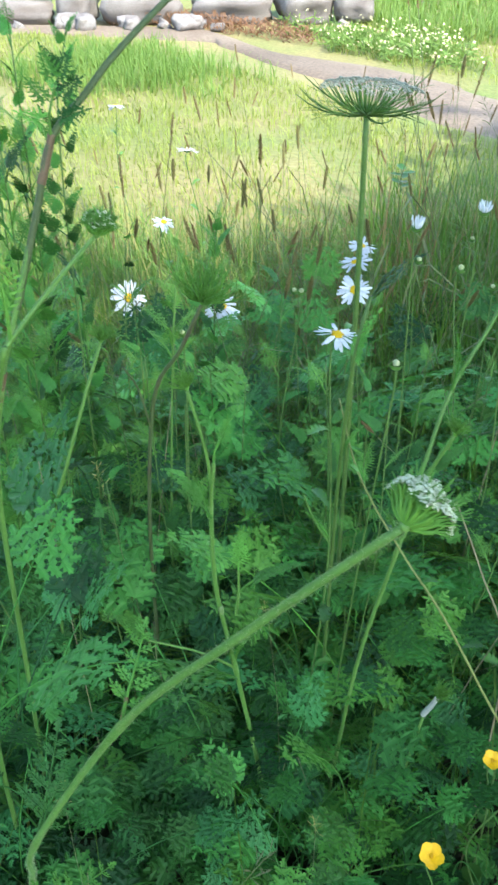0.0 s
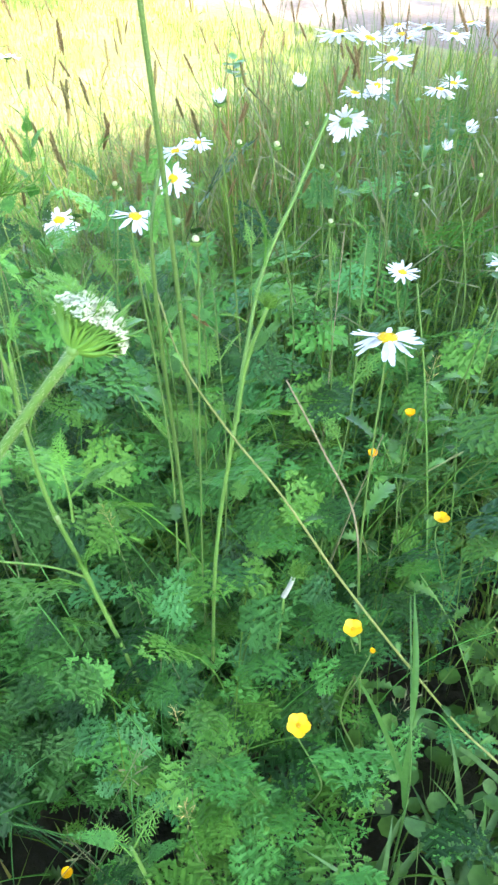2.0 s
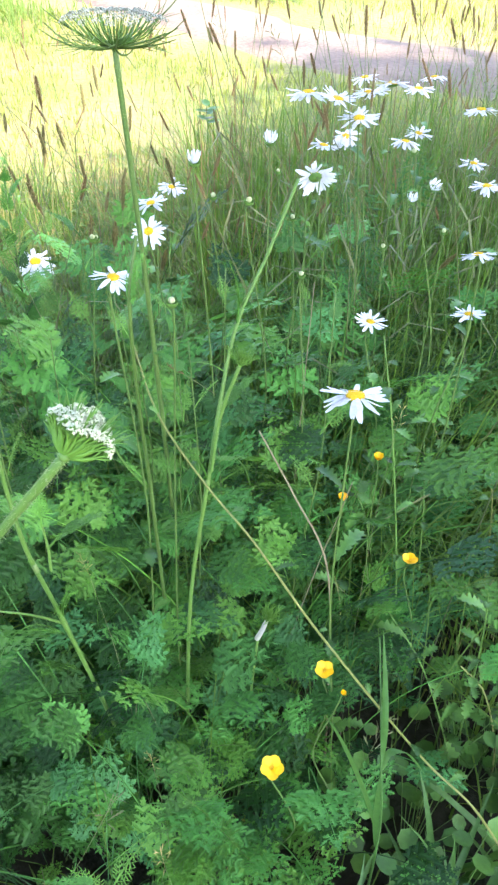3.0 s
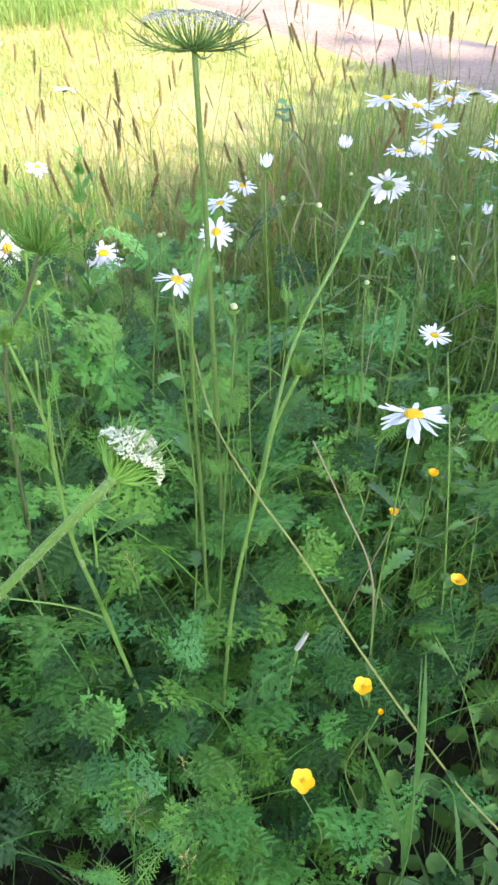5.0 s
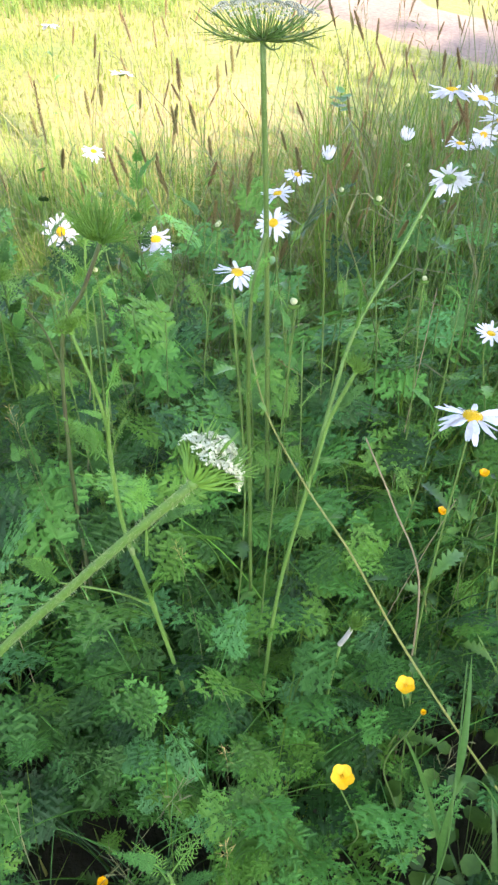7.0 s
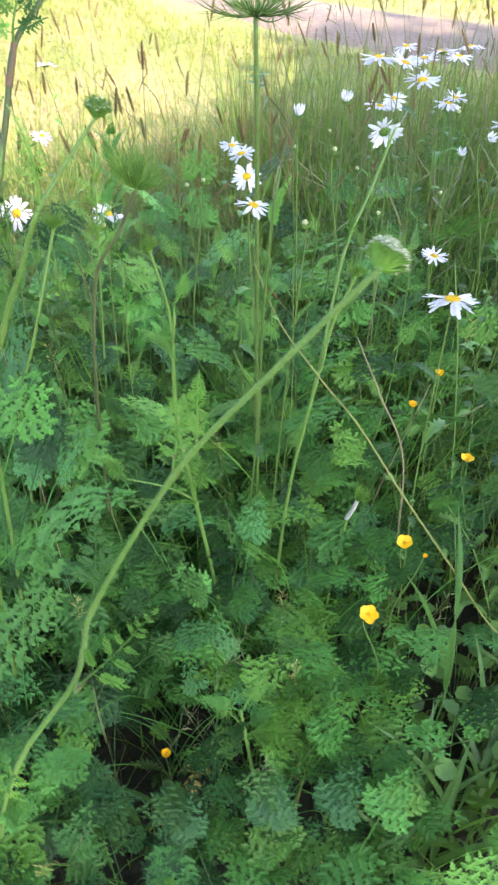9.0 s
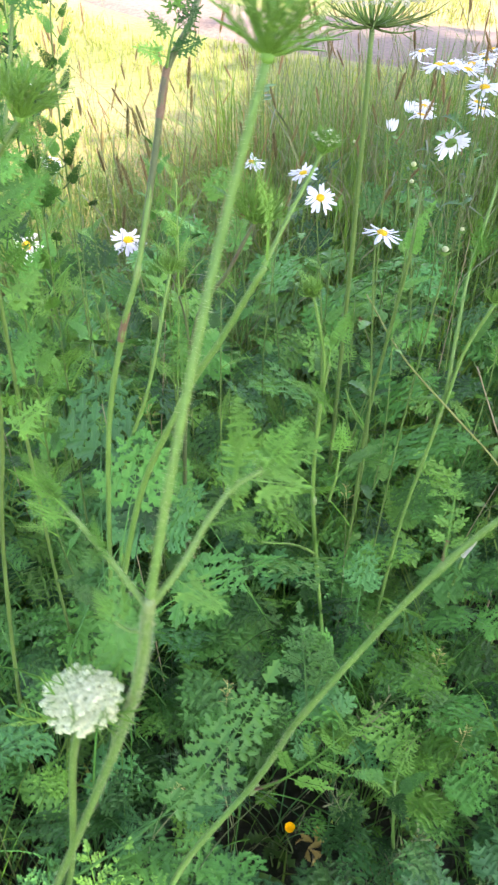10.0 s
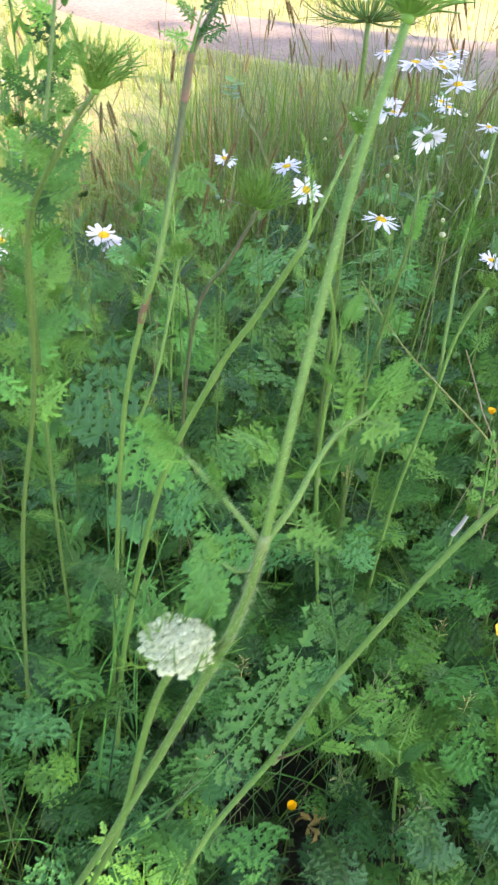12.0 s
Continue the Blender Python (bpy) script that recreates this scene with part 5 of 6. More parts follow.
rng = random.Random(52)
WEED_LEAVES = [toothed_leaf(rng, l, w).mesh("leaf", WEED) for l, w in ((0.045, 0.015), (0.06, 0.019), (0.035, 0.016), (0.070, 0.021))]


def stalk_to(head, nrm, seed, sway=0.06):
    """A slender line from the ground up to a flower head."""
    r = random.Random(seed)
    head = Vector(head)
    bx, by = head.x + r.uniform(-sway, sway) - nrm[0] * 0.06, head.y + r.uniform(-sway, sway) - nrm[1] * 0.06
    low = Vector((bx, by, land(bx, by) - 0.005))
    third = low.lerp(head, 0.33) + Vector((r.uniform(-0.03, 0.03), r.uniform(-0.03, 0.03), 0))
    mid = low.lerp(head, 0.68) + Vector((r.uniform(-0.025, 0.025), r.uniform(-0.025, 0.025), 0))
    neck = head - Vector(nrm).normalized() * 0.025 - Vector((0, 0, 0.01))
    return [low, third, mid, neck, head]


def daisy(head, nrm, seed, size=1.0, count=19, droop=0.0, leaves=5, missing=0, label="white oxeye daisy with a yellow centre on a thin stem", exact=False):
    r = random.Random(seed)
    nrm = Vector(nrm).normalized() if exact else (Vector(nrm).normalized() + Vector((0.18 * math.sin(seed * 7.1), 0.22 + 0.14 * math.cos(seed * 5.3), 0.3))).normalized()
    top = thing("daisy", (0, 0, 0), label, "daisy", "oxeye daisies")
    line = stalk_to(head, nrm, seed)
    part("stem", stem_geo(line, 0.0014, 0.0009), SLIM, top)
    disc = part("disc", DISC_ME, None, top, "yellow centre", m=Matrix.Translation(head) @ facing(nrm) @ Matrix.Scale(size, 4))
    part("calyx", CALYX_ME, None, disc, "green scaly cup", m=Matrix.Translation((0, 0, -0.0006)))
    gone = set(r.sample(range(count), missing))
    for k in range(count):
        if k in gone:
            continue
        a = 360 * k / count + r.uniform(-8, 8)
        part("petal", r.choice(PETALS), None, disc, m=pose(0, 0, r.uniform(-0.0004, 0.0006), 0, 0, a) @ pose(0.0050, 0, 0, r.uniform(-25, 25), droop + r.uniform(-16, 14), 0) @ Matrix.Scale(r.uniform(0.80, 1.12), 4))
    pts = spline(line, 8)
    for k in range(leaves):
        p = pts[int((0.25 + 0.5 * k / max(1, leaves)) * len(pts))]
        part("leaf", r.choice(WEED_LEAVES), None, top, m=Matrix.Translation(p) @ pose(0, 0, 0, 0, -25, r.uniform(0, 360)) @ Matrix.Scale(r.uniform(0.5, 0.8), 4))
    return top


def cup_daisy(head, nrm, seed, size=1.0):
    """A half-opened daisy whose petals still stand up."""
    r = random.Random(seed)
    nrm = Vector(nrm).normalized()
    top = thing("daisy", (0, 0, 0), "half-opened white oxeye daisy with upright petals", "daisy", "opening daisies")
    part("stem", stem_geo(stalk_to(head, nrm, seed), 0.0014, 0.0010), SLIM, top)
    cup = part("calyx", CALYX_ME, None, top, "green scaly cup", m=Matrix.Translation(head) @ facing(nrm) @ Matrix.Scale(size, 4) @ Matrix.Diagonal((0.95, 0.95, 1.4, 1)))
    for k in range(17):
        part("petal", r.choice(PETALS_UP), None, cup, m=pose(0, 0, 0.0005, 0, 0, 360 * k / 17 + r.uniform(-9, 9)) @ pose(0.0050, 0, 0, r.uniform(-30, 30), -48 + r.uniform(-16, 18), 0) @ Matrix.Scale(r.uniform(0.8, 1.1), 4))
    return top


def daisy_bud(head, nrm, seed, size=1.0):
    nrm = Vector(nrm).normalized()
    top = thing("daisy_bud", (0, 0, 0), "closed cream daisy bud on a thin green stem", "daisy bud", "daisy buds")
    part("stem", stem_geo(stalk_to(head, nrm, seed, 0.04), 0.0013, 0.0009), SLIM, top)
    m = Matrix.Translation(head) @ facing(nrm) @ Matrix.Scale(size, 4)
    cup = part("calyx", CALYX_ME, None, top, "green scaly cup", m=m @ Matrix.Translation((0, 0, 0.0022)) @ Matrix.Diagonal((0.88, 0.88, 1.7, 1)))
    part("bud", BUD_ME, None, cup, "cream folded petals", m=Matrix.Translation((0, 0, -0.0008)) @ Matrix.Diagonal((0.86, 0.86, 0.60, 1)))
    return top


DAISIES = (
    ((0.138, 0.946, 0.787), (-0.1, -0.55, 0.8), 1.0), ((0.084, 0.663, 0.879), (0.1, -0.40, 0.9), 0.95), ((0.412, 0.838, 0.684), (-0.05, -0.35, 0.9), 0.95),
    ((0.375, 1.010, 0.815), (0.1, 1.2, 0.55), 1.25), ((0.445, 1.052, 0.875), (-0.1, -0.2, 1.0), 1.25), ((0.284, 0.525, 0.813), (0.08, 0.20, 0.96), 1.42),
    ((0.150, 1.040, 0.783), (-0.1, -0.2, 1.0), 1.05), ((-0.055, 1.430, 0.514), (0.05, -0.2, 1.0), 1.75),
    ((-0.250, 1.495, 0.500), (0.1, -0.75, 0.6), 1.6), ((0.380, 1.084, 0.903), (-0.1, 0.05, 1.0), 1.35), ((0.415, 1.060, 0.900), (0.1, -0.15, 1.0), 1.2),
    ((0.526, 1.354, 0.740), (-0.4, -0.4, 0.8), 1.2), ((0.451, 1.234, 0.772), (0.3, -0.1, 0.9), 1.2), ((0.500, 0.752, 0.816), (0.1, 0.25, 1.0), 0.95),
    ((0.525, 0.790, 0.711), (0.1, -0.1, 1.0), 0.95), ((0.618, 0.981, 0.794), (0.1, -0.1, 1.0), 1.1), ((0.666, 1.385, 0.804), (0.0, -0.1, 1.0), 1.25),
    ((0.673, 1.148, 0.842), (-0.1, 0.1, 1.0), 1.2), ((0.696, 1.429, 0.708), (0.0, -0.2, 1.0), 1.2), ((0.793, 1.373, 0.664), (0.1, -0.2, 1.0), 1.2),
    ((0.500, 1.180, 0.868), (0.0, -0.3, 1.0), 1.1), ((0.720, 1.447, 0.803), (0.1, 0.1, 1.0), 1.2), ((0.579, 1.367, 0.809), (-0.1, 0.0, 1.0), 1.3),
    ((0.615, 1.292, 0.747), (0.2, 0.1, 1.0), 1.2), ((0.223, 1.484, 0.618), (0.0, -0.2, 1.0), 1.2),
    ((-0.172, 1.546, 0.643), (0.1, -0.5, 0.9), 1.0), ((-0.151, 1.974, 0.656), (0.0, 0.0, 1.0), 1.25), ((-0.404, 2.531, 0.621), (0.0, 0.0, 1.0), 1.2),
    ((0.56, 1.24, 0.86), (0.2, 0.1, 1.0), 1.25), ((0.62, 1.55, 0.78), (0.0, 0.0, 1.0), 1.2), ((0.85, 1.25, 0.80), (0.0, -0.2, 1.0), 1.2),
)
for k, (at, nrm, size) in enumerate(DAISIES):
    daisy(at, nrm, 900 + k, size, 25 + k % 4, (0, 8, -6, 12)[k % 4], 5, 7 if k == 1 else 2 if k in (0, 8) else 0, exact=k in (5, 3, 0, 7, 8))
for k, (at, nrm, size) in enumerate((((0.190, 0.862, 0.905), (0.0, -0.1, 1), 1.0), ((0.320, 1.050, 0.852), (0, -0.1, 1), 1.1), ((0.509, 1.328, 0.734), (0.1, -0.3, 1), 1.2), ((0.500, 0.902, 0.834), (0.3, -0.6, 0.8), 0.9), ((0.549, 1.077, 0.737), (0.2, -0.2, 1), 1.0))):
    cup_daisy(at, nrm, 960 + k, size)
for k, (at, size) in enumerate((((0.133, 0.615, 0.873), 0.95), ((0.265, 0.923, 0.825), 1.05), ((0.235, 1.027, 0.790), 1.0), ((0.320, 0.858, 0.751), 0.9), ((0.069, 1.100, 0.708), 1.0), ((0.366, 1.089, 0.719), 1.0), ((0.421, 1.423, 0.656), 1.0), ((0.066, 0.912, 0.799), 0.9), ((0.602, 1.218, 0.755), 1.1), ((0.507, 0.863, 0.790), 0.8), ((-0.083, 0.869, 0.764), 0.9), ((0.47, 0.97, 0.72), 0.9), ((0.70, 1.05, 0.78), 0.9))):
    daisy_bud(at, (0.1 * math.sin(k), 0.1 * math.cos(k * 2), 1), 980 + k, size)


# ---------------- buttercups ----------------
def cup_petal():
    g = Geo()
    v = []
    for i in range(6):
        u = i / 5
        w = 0.0060 * (0.35, 0.66, 0.90, 1.0, 0.98, 0.74)[i]
        for j in range(5):
            s = (j - 2) / 2
            r = 0.0126 * u * (1 - 0.15 * s ** 4 * u ** 3)
            v.append((r, w * s, 0.0026 * u ** 1.6 + 0.0009 * s * s * u))
    g.add(v, [(i * 5 + j, i * 5 + j + 1, i * 5 + j + 6, i * 5 + j + 5) for i in range(5) for j in range(4)])
    return g


CUP_PETAL = cup_petal().mesh("petal", YELLOW)
g = Geo()
g.ball((0, 0, 0.0002), 0.0026, 10, 4, (1, 1, 0.5))
for k in range(30):
    a, e = k * 2.4, 0.25 + 0.9 * (k / 30)
    d = Vector((math.cos(a) * math.sin(e), math.sin(a) * math.sin(e), math.cos(e)))
    g.tube([d * 0.0007, d * 0.0026, d * 0.0031], [0.00015, 0.00015, 0.00035], 4)
STAMENS = g.mesh("stamen_ring", YELLOW)


def buttercup(head, nrm, seed, size=1.0, shut=0.0):
    r = random.Random(seed)
    nrm = Vector(nrm).normalized()
    top = thing("buttercup", (0, 0, 0), "glossy yellow five-petalled buttercup on a thin stem", "buttercup", "buttercups")
    line = stalk_to(head, nrm, seed, 0.05)
    part("stem", stem_geo(line, 0.0012, 0.0008), SLIM, top)
    c = part("stamen_ring", STAMENS, None, top, "orange-yellow stamens", m=Matrix.Translation(head) @ facing(nrm, r.uniform(0, 6)) @ Matrix.Scale(size, 4))
    for k in range(5):
        part("petal", CUP_PETAL, None, c, m=pose(0, 0, 0.0003 * (k % 2), 0, 0, 72 * k + r.uniform(-4, 4)) @ pose(0, 0, 0, r.uniform(-9, 9), -shut - r.uniform(0, 10), 0))
    pts = spline(line, 8)
    for k in range(4):
        p = pts[3 + 2 * k]
        part("leaf", r.choice(WEED_LEAVES), None, top, m=Matrix.Translation(p) @ pose(0, 0, 0, 0, -30, r.uniform(0, 360)) @ Matrix.Scale(r.uniform(0.5, 0.8), 4))
    return top


for k, (at, nrm, size, shut) in enumerate((((0.185, 0.390, 0.430), (0.0, -0.30, 0.95), 1.05, 0), ((0.269, 0.487, 0.443), (-0.1, -0.35, 0.95), 0.95, 10), ((0.420, 0.620, 0.450), (0.1, 0.0, 1.0), 0.95, 12), ((-0.096, 0.382, 0.183), (0.0, -0.3, 1.0), 0.80, 30), ((0.338, 0.672, 0.529), (0.1, 0.1, 1.0), 0.75, 35), ((0.407, 0.735, 0.531), (0.0, 0.1, 1.0), 0.8, 30), ((0.274, 0.437, 0.470), (0.3, 0, 1), 0.42, 40))):
    buttercup(at, nrm, 1100 + k, size, shut)


# ---------------- other weeds ----------------
def weed(pts, radius, seed, material, leaf_mesh, count, label, category="weed", size=0.7):
    r = random.Random(seed)
    top = thing("weed_stem", (0, 0, 0), label, category, "leaning weeds")
    part("stem", stem_geo(pts, radius, radius * 0.55), material, top)
    line = spline(pts, 8)
    for k in range(count):
        p = line[int(len(line) * (0.12 + 0.85 * k / count))]
        part("leaf", r.choice(leaf_mesh), None, top, m=Matrix.Translation(p) @ pose(0, 0, 0, 0, -r.uniform(10, 50), r.uniform(0, 360)) @ Matrix.Scale(r.uniform(0.5, 1.0) * size, 4))
    return top


YOUNG_STEM = plant("yellowish_stem", (0.116, 0.141, 0.034), (0.153, 0.165, 0.049), 0.1, 0.5, 60, None, False)
weed([(0.52, 0.30, 0.0), (0.492, 0.318, 0.16), (0.437, 0.360, 0.28), (0.382, 0.404, 0.336), (0.312, 0.428, 0.452), (0.242, 0.472, 0.562), (0.191, 0.518, 0.645), (0.150, 0.561, 0.693), (0.112, 0.627, 0.738), (0.096, 0.702, 0.780)], 0.0017, 1, YOUNG_STEM, WEED_LEAVES, 10, "thin yellow-green weed stem leaning through the carrot leaves", size=0.42)
weed([(0.32, 0.57, 0.0), (0.31, 0.58, 0.3), (0.296, 0.589, 0.504), (0.257, 0.613, 0.608), (0.218, 0.627, 0.700)], 0.0016, 2, DEAD, WEED_LEAVES, 0, "dry brown dead stem among green leaves")
weed([(0.44, 0.66, 0.0), (0.43, 0.65, 0.3), (0.40, 0.68, 0.60), (0.385, 0.72, 0.74)], 0.0016, 3, STEM, WEED_LEAVES, 12, "upright green weed with toothed leaves")
rng = random.Random(61)
for k in range(36):
    x, y = rng.uniform(0.36, 0.92), rng.uniform(0.42, 0.98)
    h = rng.uniform(0.28, 0.52) + 0.16 * max(0.0, y - 0.6)
    a, b = rng.uniform(-0.14, 0.10), rng.uniform(-0.06, 0.14)
    weed([(x, y, 0), (x + a * 0.2, y + b * 0.2, h * 0.4), (x + a * 0.6, y + b * 0.6, h * 0.8), (x + a, y + b, h)], 0.0016, 70 + k, STEM if k % 3 else YOUNG_STEM, WEED_LEAVES, 12, "leaning weed with coarsely toothed green leaves", size=0.85)


def round_leaf():
    g = Geo()
    n, v = 14, [(0.0, 0, 0)]
    for k in range(n):
        a = 2 * math.pi * k / n
        r = 0.010 * (1 + 0.10 * (k % 2))
        v.append((0.010 + math.cos(a) * r * 1.05, math.sin(a) * r, 0.0015 * abs(math.sin(a)) + 0.001 * (k % 2)))
    v[0] = (0.011, 0, -0.001)
    g.add(v, [(0, 1 + k, 1 + (k + 1) % n) for k in range(n)])
    return g


ROUND_ME = round_leaf().mesh("leaf", WEED)
for k in range(26):
    x, y = rng.uniform(0.30, 0.75), rng.uniform(0.20, 0.62)
    top = thing("low_weed", (x, y, land(x, y)), "low weed with small rounded scalloped green leaves", "weed", "low weeds")
    for j in range(9):
        a, d, z = rng.uniform(0, 360), rng.uniform(0.01, 0.06), rng.uniform(0.06, 0.24)
        o = Vector((math.cos(radians(a)) * d, math.sin(radians(a)) * d, z))
        leaf = part("leaf", ROUND_ME, None, top, m=Matrix.Translation(o) @ pose(0, 0, 0, rng.uniform(-20, 20), rng.uniform(-10, 30), a) @ Matrix.Scale(rng.uniform(0.9, 1.5), 4))
        g = Geo()
        g.tube([(0, 0, 0), o * 0.5 + Vector((0, 0, 0.02)), o], 0.0008, 3, False)
        part("leaf_stalk", g, STEM, top)

# one broad-bladed grass stem beside the buttercups
top = thing("broad_grass", (0, 0, 0), "single upright broad-bladed grass stem with folded leaves", "grass")
part("stem", stem_geo([(0.305, 0.345, 0), (0.305, 0.348, 0.293), (0.306, 0.377, 0.406), (0.322, 0.469, 0.518)], 0.0019, 0.0009), GRASS_LUSH, top)
for pts in (((0.305, 0.35, 0.27), (0.30, 0.355, 0.33), (0.302, 0.365, 0.38), (0.306, 0.377, 0.406)), ((0.306, 0.377, 0.406), (0.316, 0.385, 0.425), (0.335, 0.380, 0.425), (0.352, 0.365, 0.402)), ((0.306, 0.380, 0.41), (0.312, 0.40, 0.45), (0.318, 0.43, 0.49), (0.325, 0.47, 0.53)), ((0.305, 0.35, 0.30), (0.29, 0.38, 0.36), (0.272, 0.41, 0.41), (0.258, 0.44, 0.43))):
    g = Geo()
    g.blade(spline(pts, 4), [0.0085 * math.sin(math.pi * (0.18 + 0.8 * i / 12)) for i in range(13)], (0.6, -0.7, 0.3), 0.25)
    part("blade", g, GRASS_LUSH, top)


# ---------------- grass in seed ----------------
def seed_head(rng, length, radius):
    """A dense narrow spike of small overlapping spikelets, along +z."""
    g = Geo()
    n = 54
    for k in range(n):
        u = (k + 0.5) / n
        a = k * 2.39996
        r = radius * math.sin(math.pi * (0.10 + 0.86 * u)) ** 0.6
        o = Vector((math.cos(a), math.sin(a), 0))
        p = o * r * 0.35 + Vector((0, 0, length * u))
        q = o * r * 1.25 + Vector((0, 0, length * u + radius * 1.9))
        g.blade([p, p.lerp(q, 0.5) + o * r * 0.3, q], [radius * 0.5, radius * 0.9, radius * 0.1], (-o.y, o.x, 0), 0.3)
    g.tube([(0, 0, 0), (0, 0, length)], radius * 0.35, 4)
    return g


def loose_head(rng, length):
    """An open, nodding panicle."""
    g = Geo()
    for k in range(13):
        u = k / 13
        a = k * 2.4
        o = Vector((math.cos(a), math.sin(a), 0.9)).normalized()
        p = Vector((0, 0, length * u))
        ln = length * 0.30 * (1 - 0.7 * u)
        g.tube([p, p + o * ln], 0.0002, 3, False)
        for j in range(3):
            q = p + o * ln * (0.55 + 0.22 * j)
            g.blade([q, q + o * 0.003 + Vector((0, 0, 0.001)), q + o * 0.0065], [0.0006, 0.0020, 0.0002], o.orthogonal())
    g.tube([(0, 0, 0), (0, 0, length)], 0.0004, 3)
    return g


rng = random.Random(71)
PLUMP = [seed_head(rng, rng.uniform(0.036, 0.058), rng.uniform(0.0026, 0.0036)).mesh("seed_head", STRAW_GREEN) for _ in range(3)]
HEADS = [seed_head(rng, rng.uniform(0.034, 0.060), rng.uniform(0.0018, 0.0029)).mesh("seed_head", STRAW) for _ in range(5)]
LOOSE = [loose_head(rng, rng.uniform(0.06, 0.09)).mesh("seed_head", STALK) for _ in range(2)]
DRY_HEAD = loose_head(rng, 0.085).mesh("seed_head", DRY)
DEAD_LEAF = toothed_leaf(rng, 0.045, 0.016).mesh("leaf", plant("withered_leaf", (0.30, 0.22, 0.06), (0.40, 0.32, 0.10), 0.3))
STALKS = []
for k in range(6):
    g = Geo()
    d = rng.uniform(0.02, 0.20)
    pts = spline([(0, 0, 0), (d * 0.1, 0, 0.35), (d * 0.45, 0, 0.72), (d, 0, 1.0)], 4)
    g.tube(pts, [0.0014 - 0.00006 * i for i in range(len(pts))], 4)
    for z in (0.25, 0.48):
        o = rng.uniform(0, 6.28)
        w = Vector((math.cos(o), math.sin(o), 0))
        b = Vector((d * 0.1, 0, z))
        g.blade([b, b + w * 0.03 + Vector((0, 0, 0.10)), b + w * 0.10 + Vector((0, 0, 0.16)), b + w * 0.19 + Vector((0, 0, 0.13))], [0.004, 0.0045, 0.0035, 0.0004], (-w.y, w.x, 0), 0.2)
    STALKS.append((g.mesh("stalk", STALK), pts[-1], (pts[-1] - pts[-2]).normalized()))


def seeding_grass(x, y, height, seed, loose=False, plump=False):
    r = random.Random(seed)
    me, tip, way = r.choice(STALKS)
    top = thing("seeding_grass", (x, y, land(x, y) - 0.005), "thin grass stalk with a plump olive seed head" if plump else "thin grass stalk with a brown narrow seed head" if not loose else "thin grass stalk with an open pale seed head", "grass", "grasses in seed")
    top.rotation_euler = (r.gauss(0, 0.26), r.gauss(0, 0.30), r.uniform(0, 6.28))
    part("stalk", me, None, top, m=Matrix.Scale(height, 4))
    part("seed_head", r.choice(PLUMP if plump else LOOSE if loose else HEADS), None, top, m=Matrix.Translation(tip * height) @ facing(way) @ Matrix.Scale(r.uniform(0.85, 1.25), 4))


rng = random.Random(81)
for k in range(160):
    x, y = rng.uniform(-1.0, 1.5), rng.uniform(1.3, 2.3)
    seeding_grass(x, y, rng.uniform(0.58, 0.86) * (1.0 - 0.08 * (y - 1.2)) * (1 + 0.10 * min(1, max(0, x))), 1200 + k, k % 7 == 0)
for k in range(46):
    x, y = rng.uniform(0.45, 1.25), rng.uniform(1.0, 1.7)
    seeding_grass(x, y, rng.uniform(0.80, 1.04), 1400 + k, k % 9 == 0)
for k in range(30):
    x, y = rng.uniform(0.48, 0.95), rng.uniform(1.1, 1.6)
    seeding_grass(x, y, rng.uniform(0.86, 1.08), 1650 + k)
for k in range(12):
    x, y = rng.uniform(-0.2, 0.4), rng.uniform(1.2, 1.5)
    seeding_grass(x, y, rng.uniform(0.80, 0.95), 1500 + k)
for k, (x, y, z, n) in enumerate(((-0.045, 1.40, 0.66, 9), (-0.16, 1.45, 0.72, 8), (0.096, 1.42, 0.74, 10), (0.13, 1.55, 0.64, 7), (-0.25, 1.5, 0.68, 6), (0.46, 1.55, 0.80, 7), (0.55, 1.45, 0.74, 6))):
    for j in range(n):
        seeding_grass(x + rng.gauss(0, 0.045), y + rng.gauss(0, 0.08), z * rng.uniform(0.90, 1.06), 1800 + 20 * k + j, False, True)
blades("dry_grass_stalks", 420, strewn(0.05, 1.3, 1.55, 2.35), lambda p, r: r.uniform(0.35, 0.74, len(p)), 0.0040, STRAW, "reddish-brown dry grass stalks at the meadow's back edge", 77, 4, 0.22)
for k in range(5):
    seeding_grass(rng.uniform(-0.3, 0.3), rng.uniform(0.25, 0.45), rng.uniform(0.22, 0.4), 1600 + k, True)


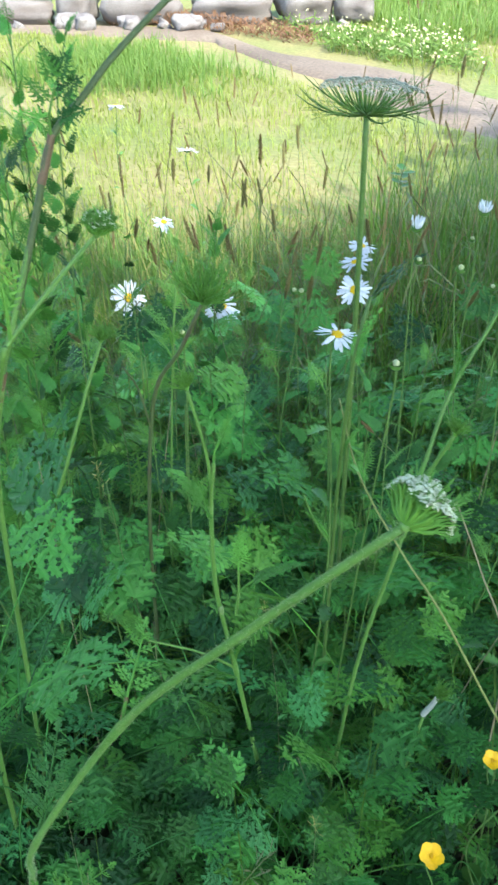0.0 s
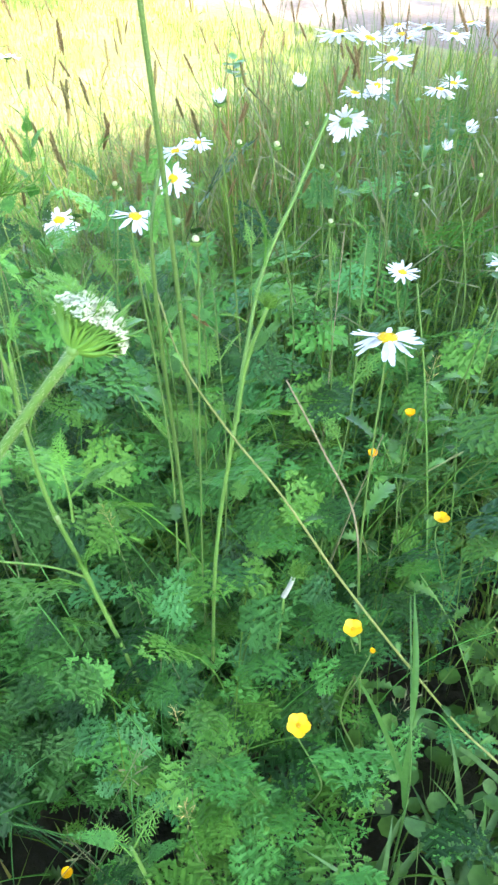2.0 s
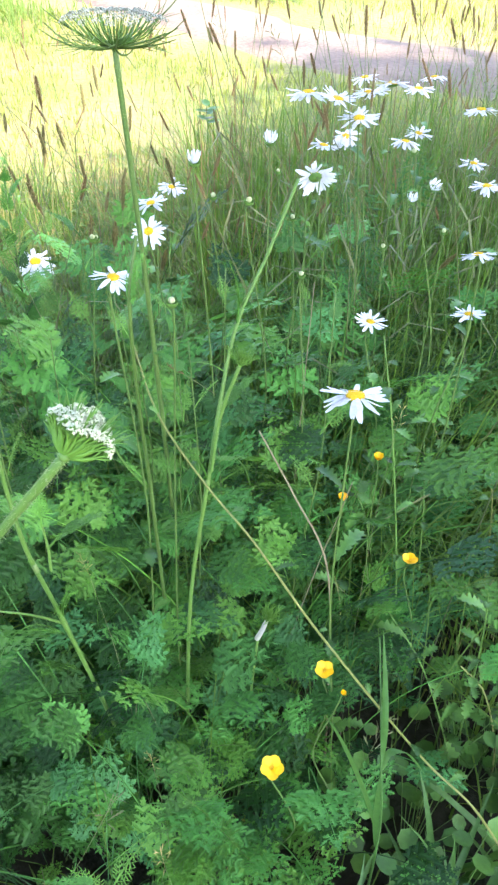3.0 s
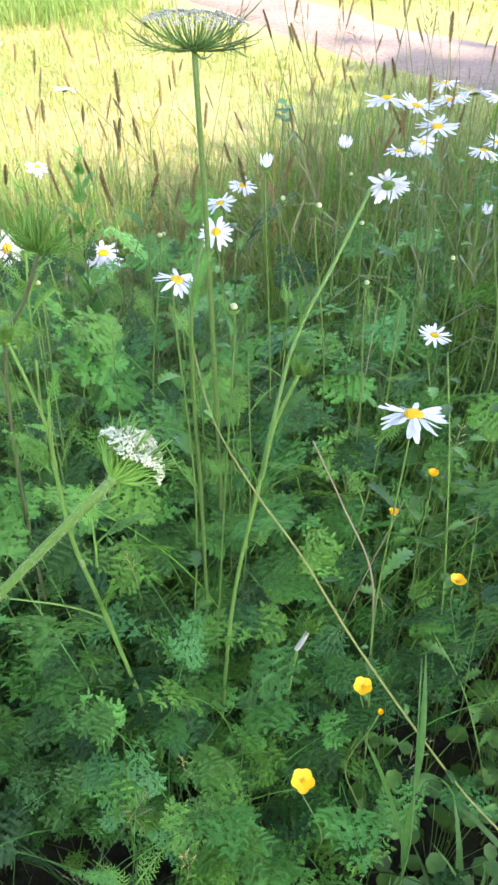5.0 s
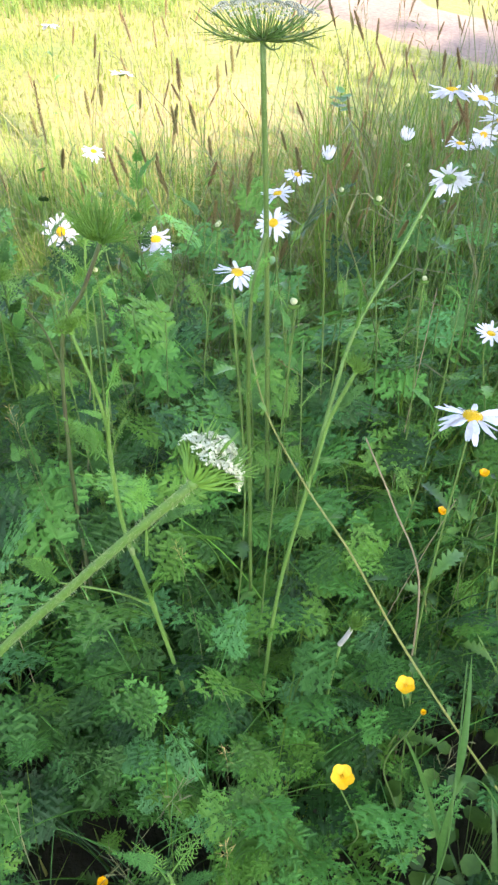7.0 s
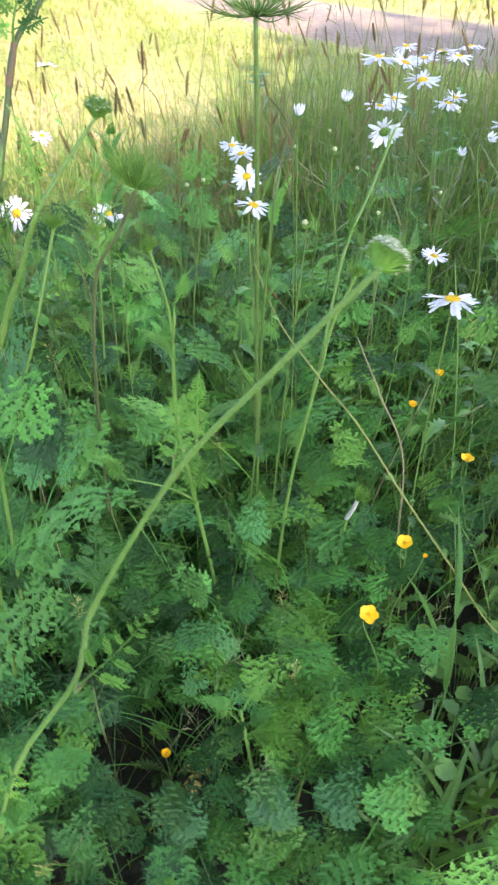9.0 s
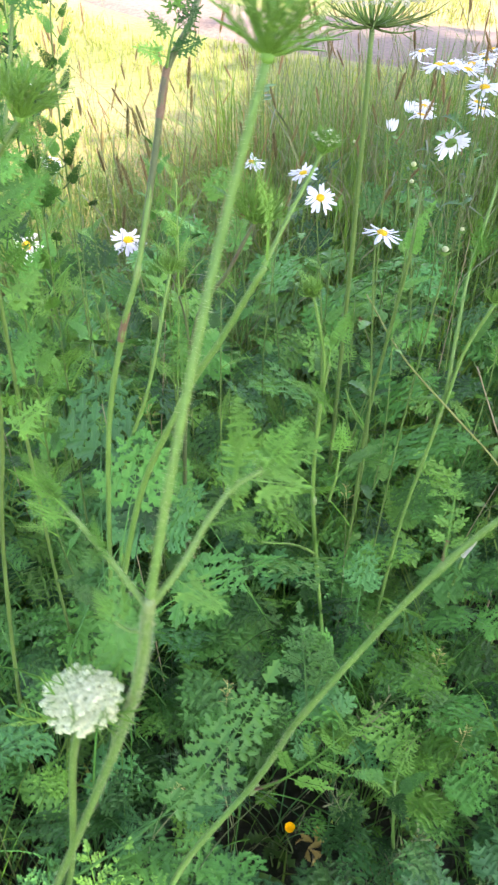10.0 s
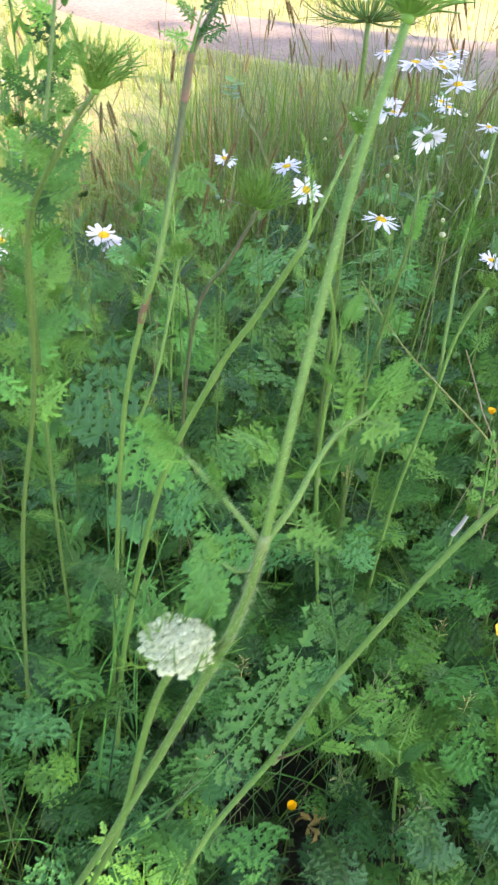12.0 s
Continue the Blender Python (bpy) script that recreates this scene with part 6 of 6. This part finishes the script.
# ---------------- dry bits among the leaves ----------------
for k, (x, y, h) in enumerate(((0.06, 0.40, 0.50), (0.04, 0.56, 0.60), (-0.16, 0.36, 0.52), (-0.30, 0.42, 0.62), (0.10, 0.34, 0.45), (-0.22, 0.30, 0.48), (0.36, 0.62, 0.66), (-0.05, 0.62, 0.66))):
    top = thing("seeding_grass", (x, y, land(x, y)), "thin pale grass stalk with an open dry seed head", "grass", "dry grasses in seed")
    r = random.Random(1700 + k)
    top.rotation_euler = (r.uniform(-0.25, 0.25), r.uniform(-0.25, 0.25), r.uniform(0, 6))
    me, tip, way = r.choice(STALKS)
    part("stalk", me, None, top, m=Matrix.Diagonal((h * 0.6, h * 0.6, h, 1)))
    part("seed_head", DRY_HEAD, None, top, m=Matrix.Translation((tip.x * h * 0.6, 0, tip.z * h)) @ facing(way) @ Matrix.Scale(r.uniform(0.4, 0.6), 4))
rng = random.Random(91)
for k in range(9):
    x, y = rng.uniform(-0.55, 0.5), rng.uniform(0.35, 1.0)
    a, b, h = rng.uniform(-0.14, 0.14), rng.uniform(-0.10, 0.10), rng.uniform(0.40, 0.78)
    weed([(x, y, 0), (x + a * 0.5, y + b * 0.4, h * 0.55), (x + a, y + b, h)], rng.uniform(0.0007, 0.0012), 130 + k, DEAD if k % 3 else STEM_RED, WEED_LEAVES, 0, "thin dry purplish-brown stem among the leaves", "dead stem")
top = thing("dead_leaves", (-0.060, 0.372, 0.10), "small withered yellow-brown leaf cluster near the soil", "dead leaf")
for k in range(9):
    part("leaf", DEAD_LEAF, None, top, m=pose(rng.uniform(-0.012, 0.012), rng.uniform(-0.012, 0.012), rng.uniform(0, 0.02), rng.uniform(-50, 50), rng.uniform(-50, 50), rng.uniform(0, 360)) @ Matrix.Scale(0.5, 4))
g = Geo()
g.tube([(0, 0, -0.10), (0.004, 0.002, -0.04), (0, 0, 0.01)], 0.0009, 4)
part("stalk", g, DEAD, top)

top = thing("leafy_weed", (0.33, 1.72, 0), "dark leafy weed with rounded leaves among seeding grass", "weed")
part("stem", stem_geo([(0, 0, 0), (0.01, 0.0, 0.35), (0.0, 0.0, 0.69)], 0.0016, 0.0010), SLIM, top)
for k in range(7):
    part("leaf", ROUND_ME, None, top, m=pose(0.003, 0, 0.655 + 0.006 * k, 0, -10, 137 * k) @ Matrix.Diagonal((1.3, 0.9, 1.0, 1)))
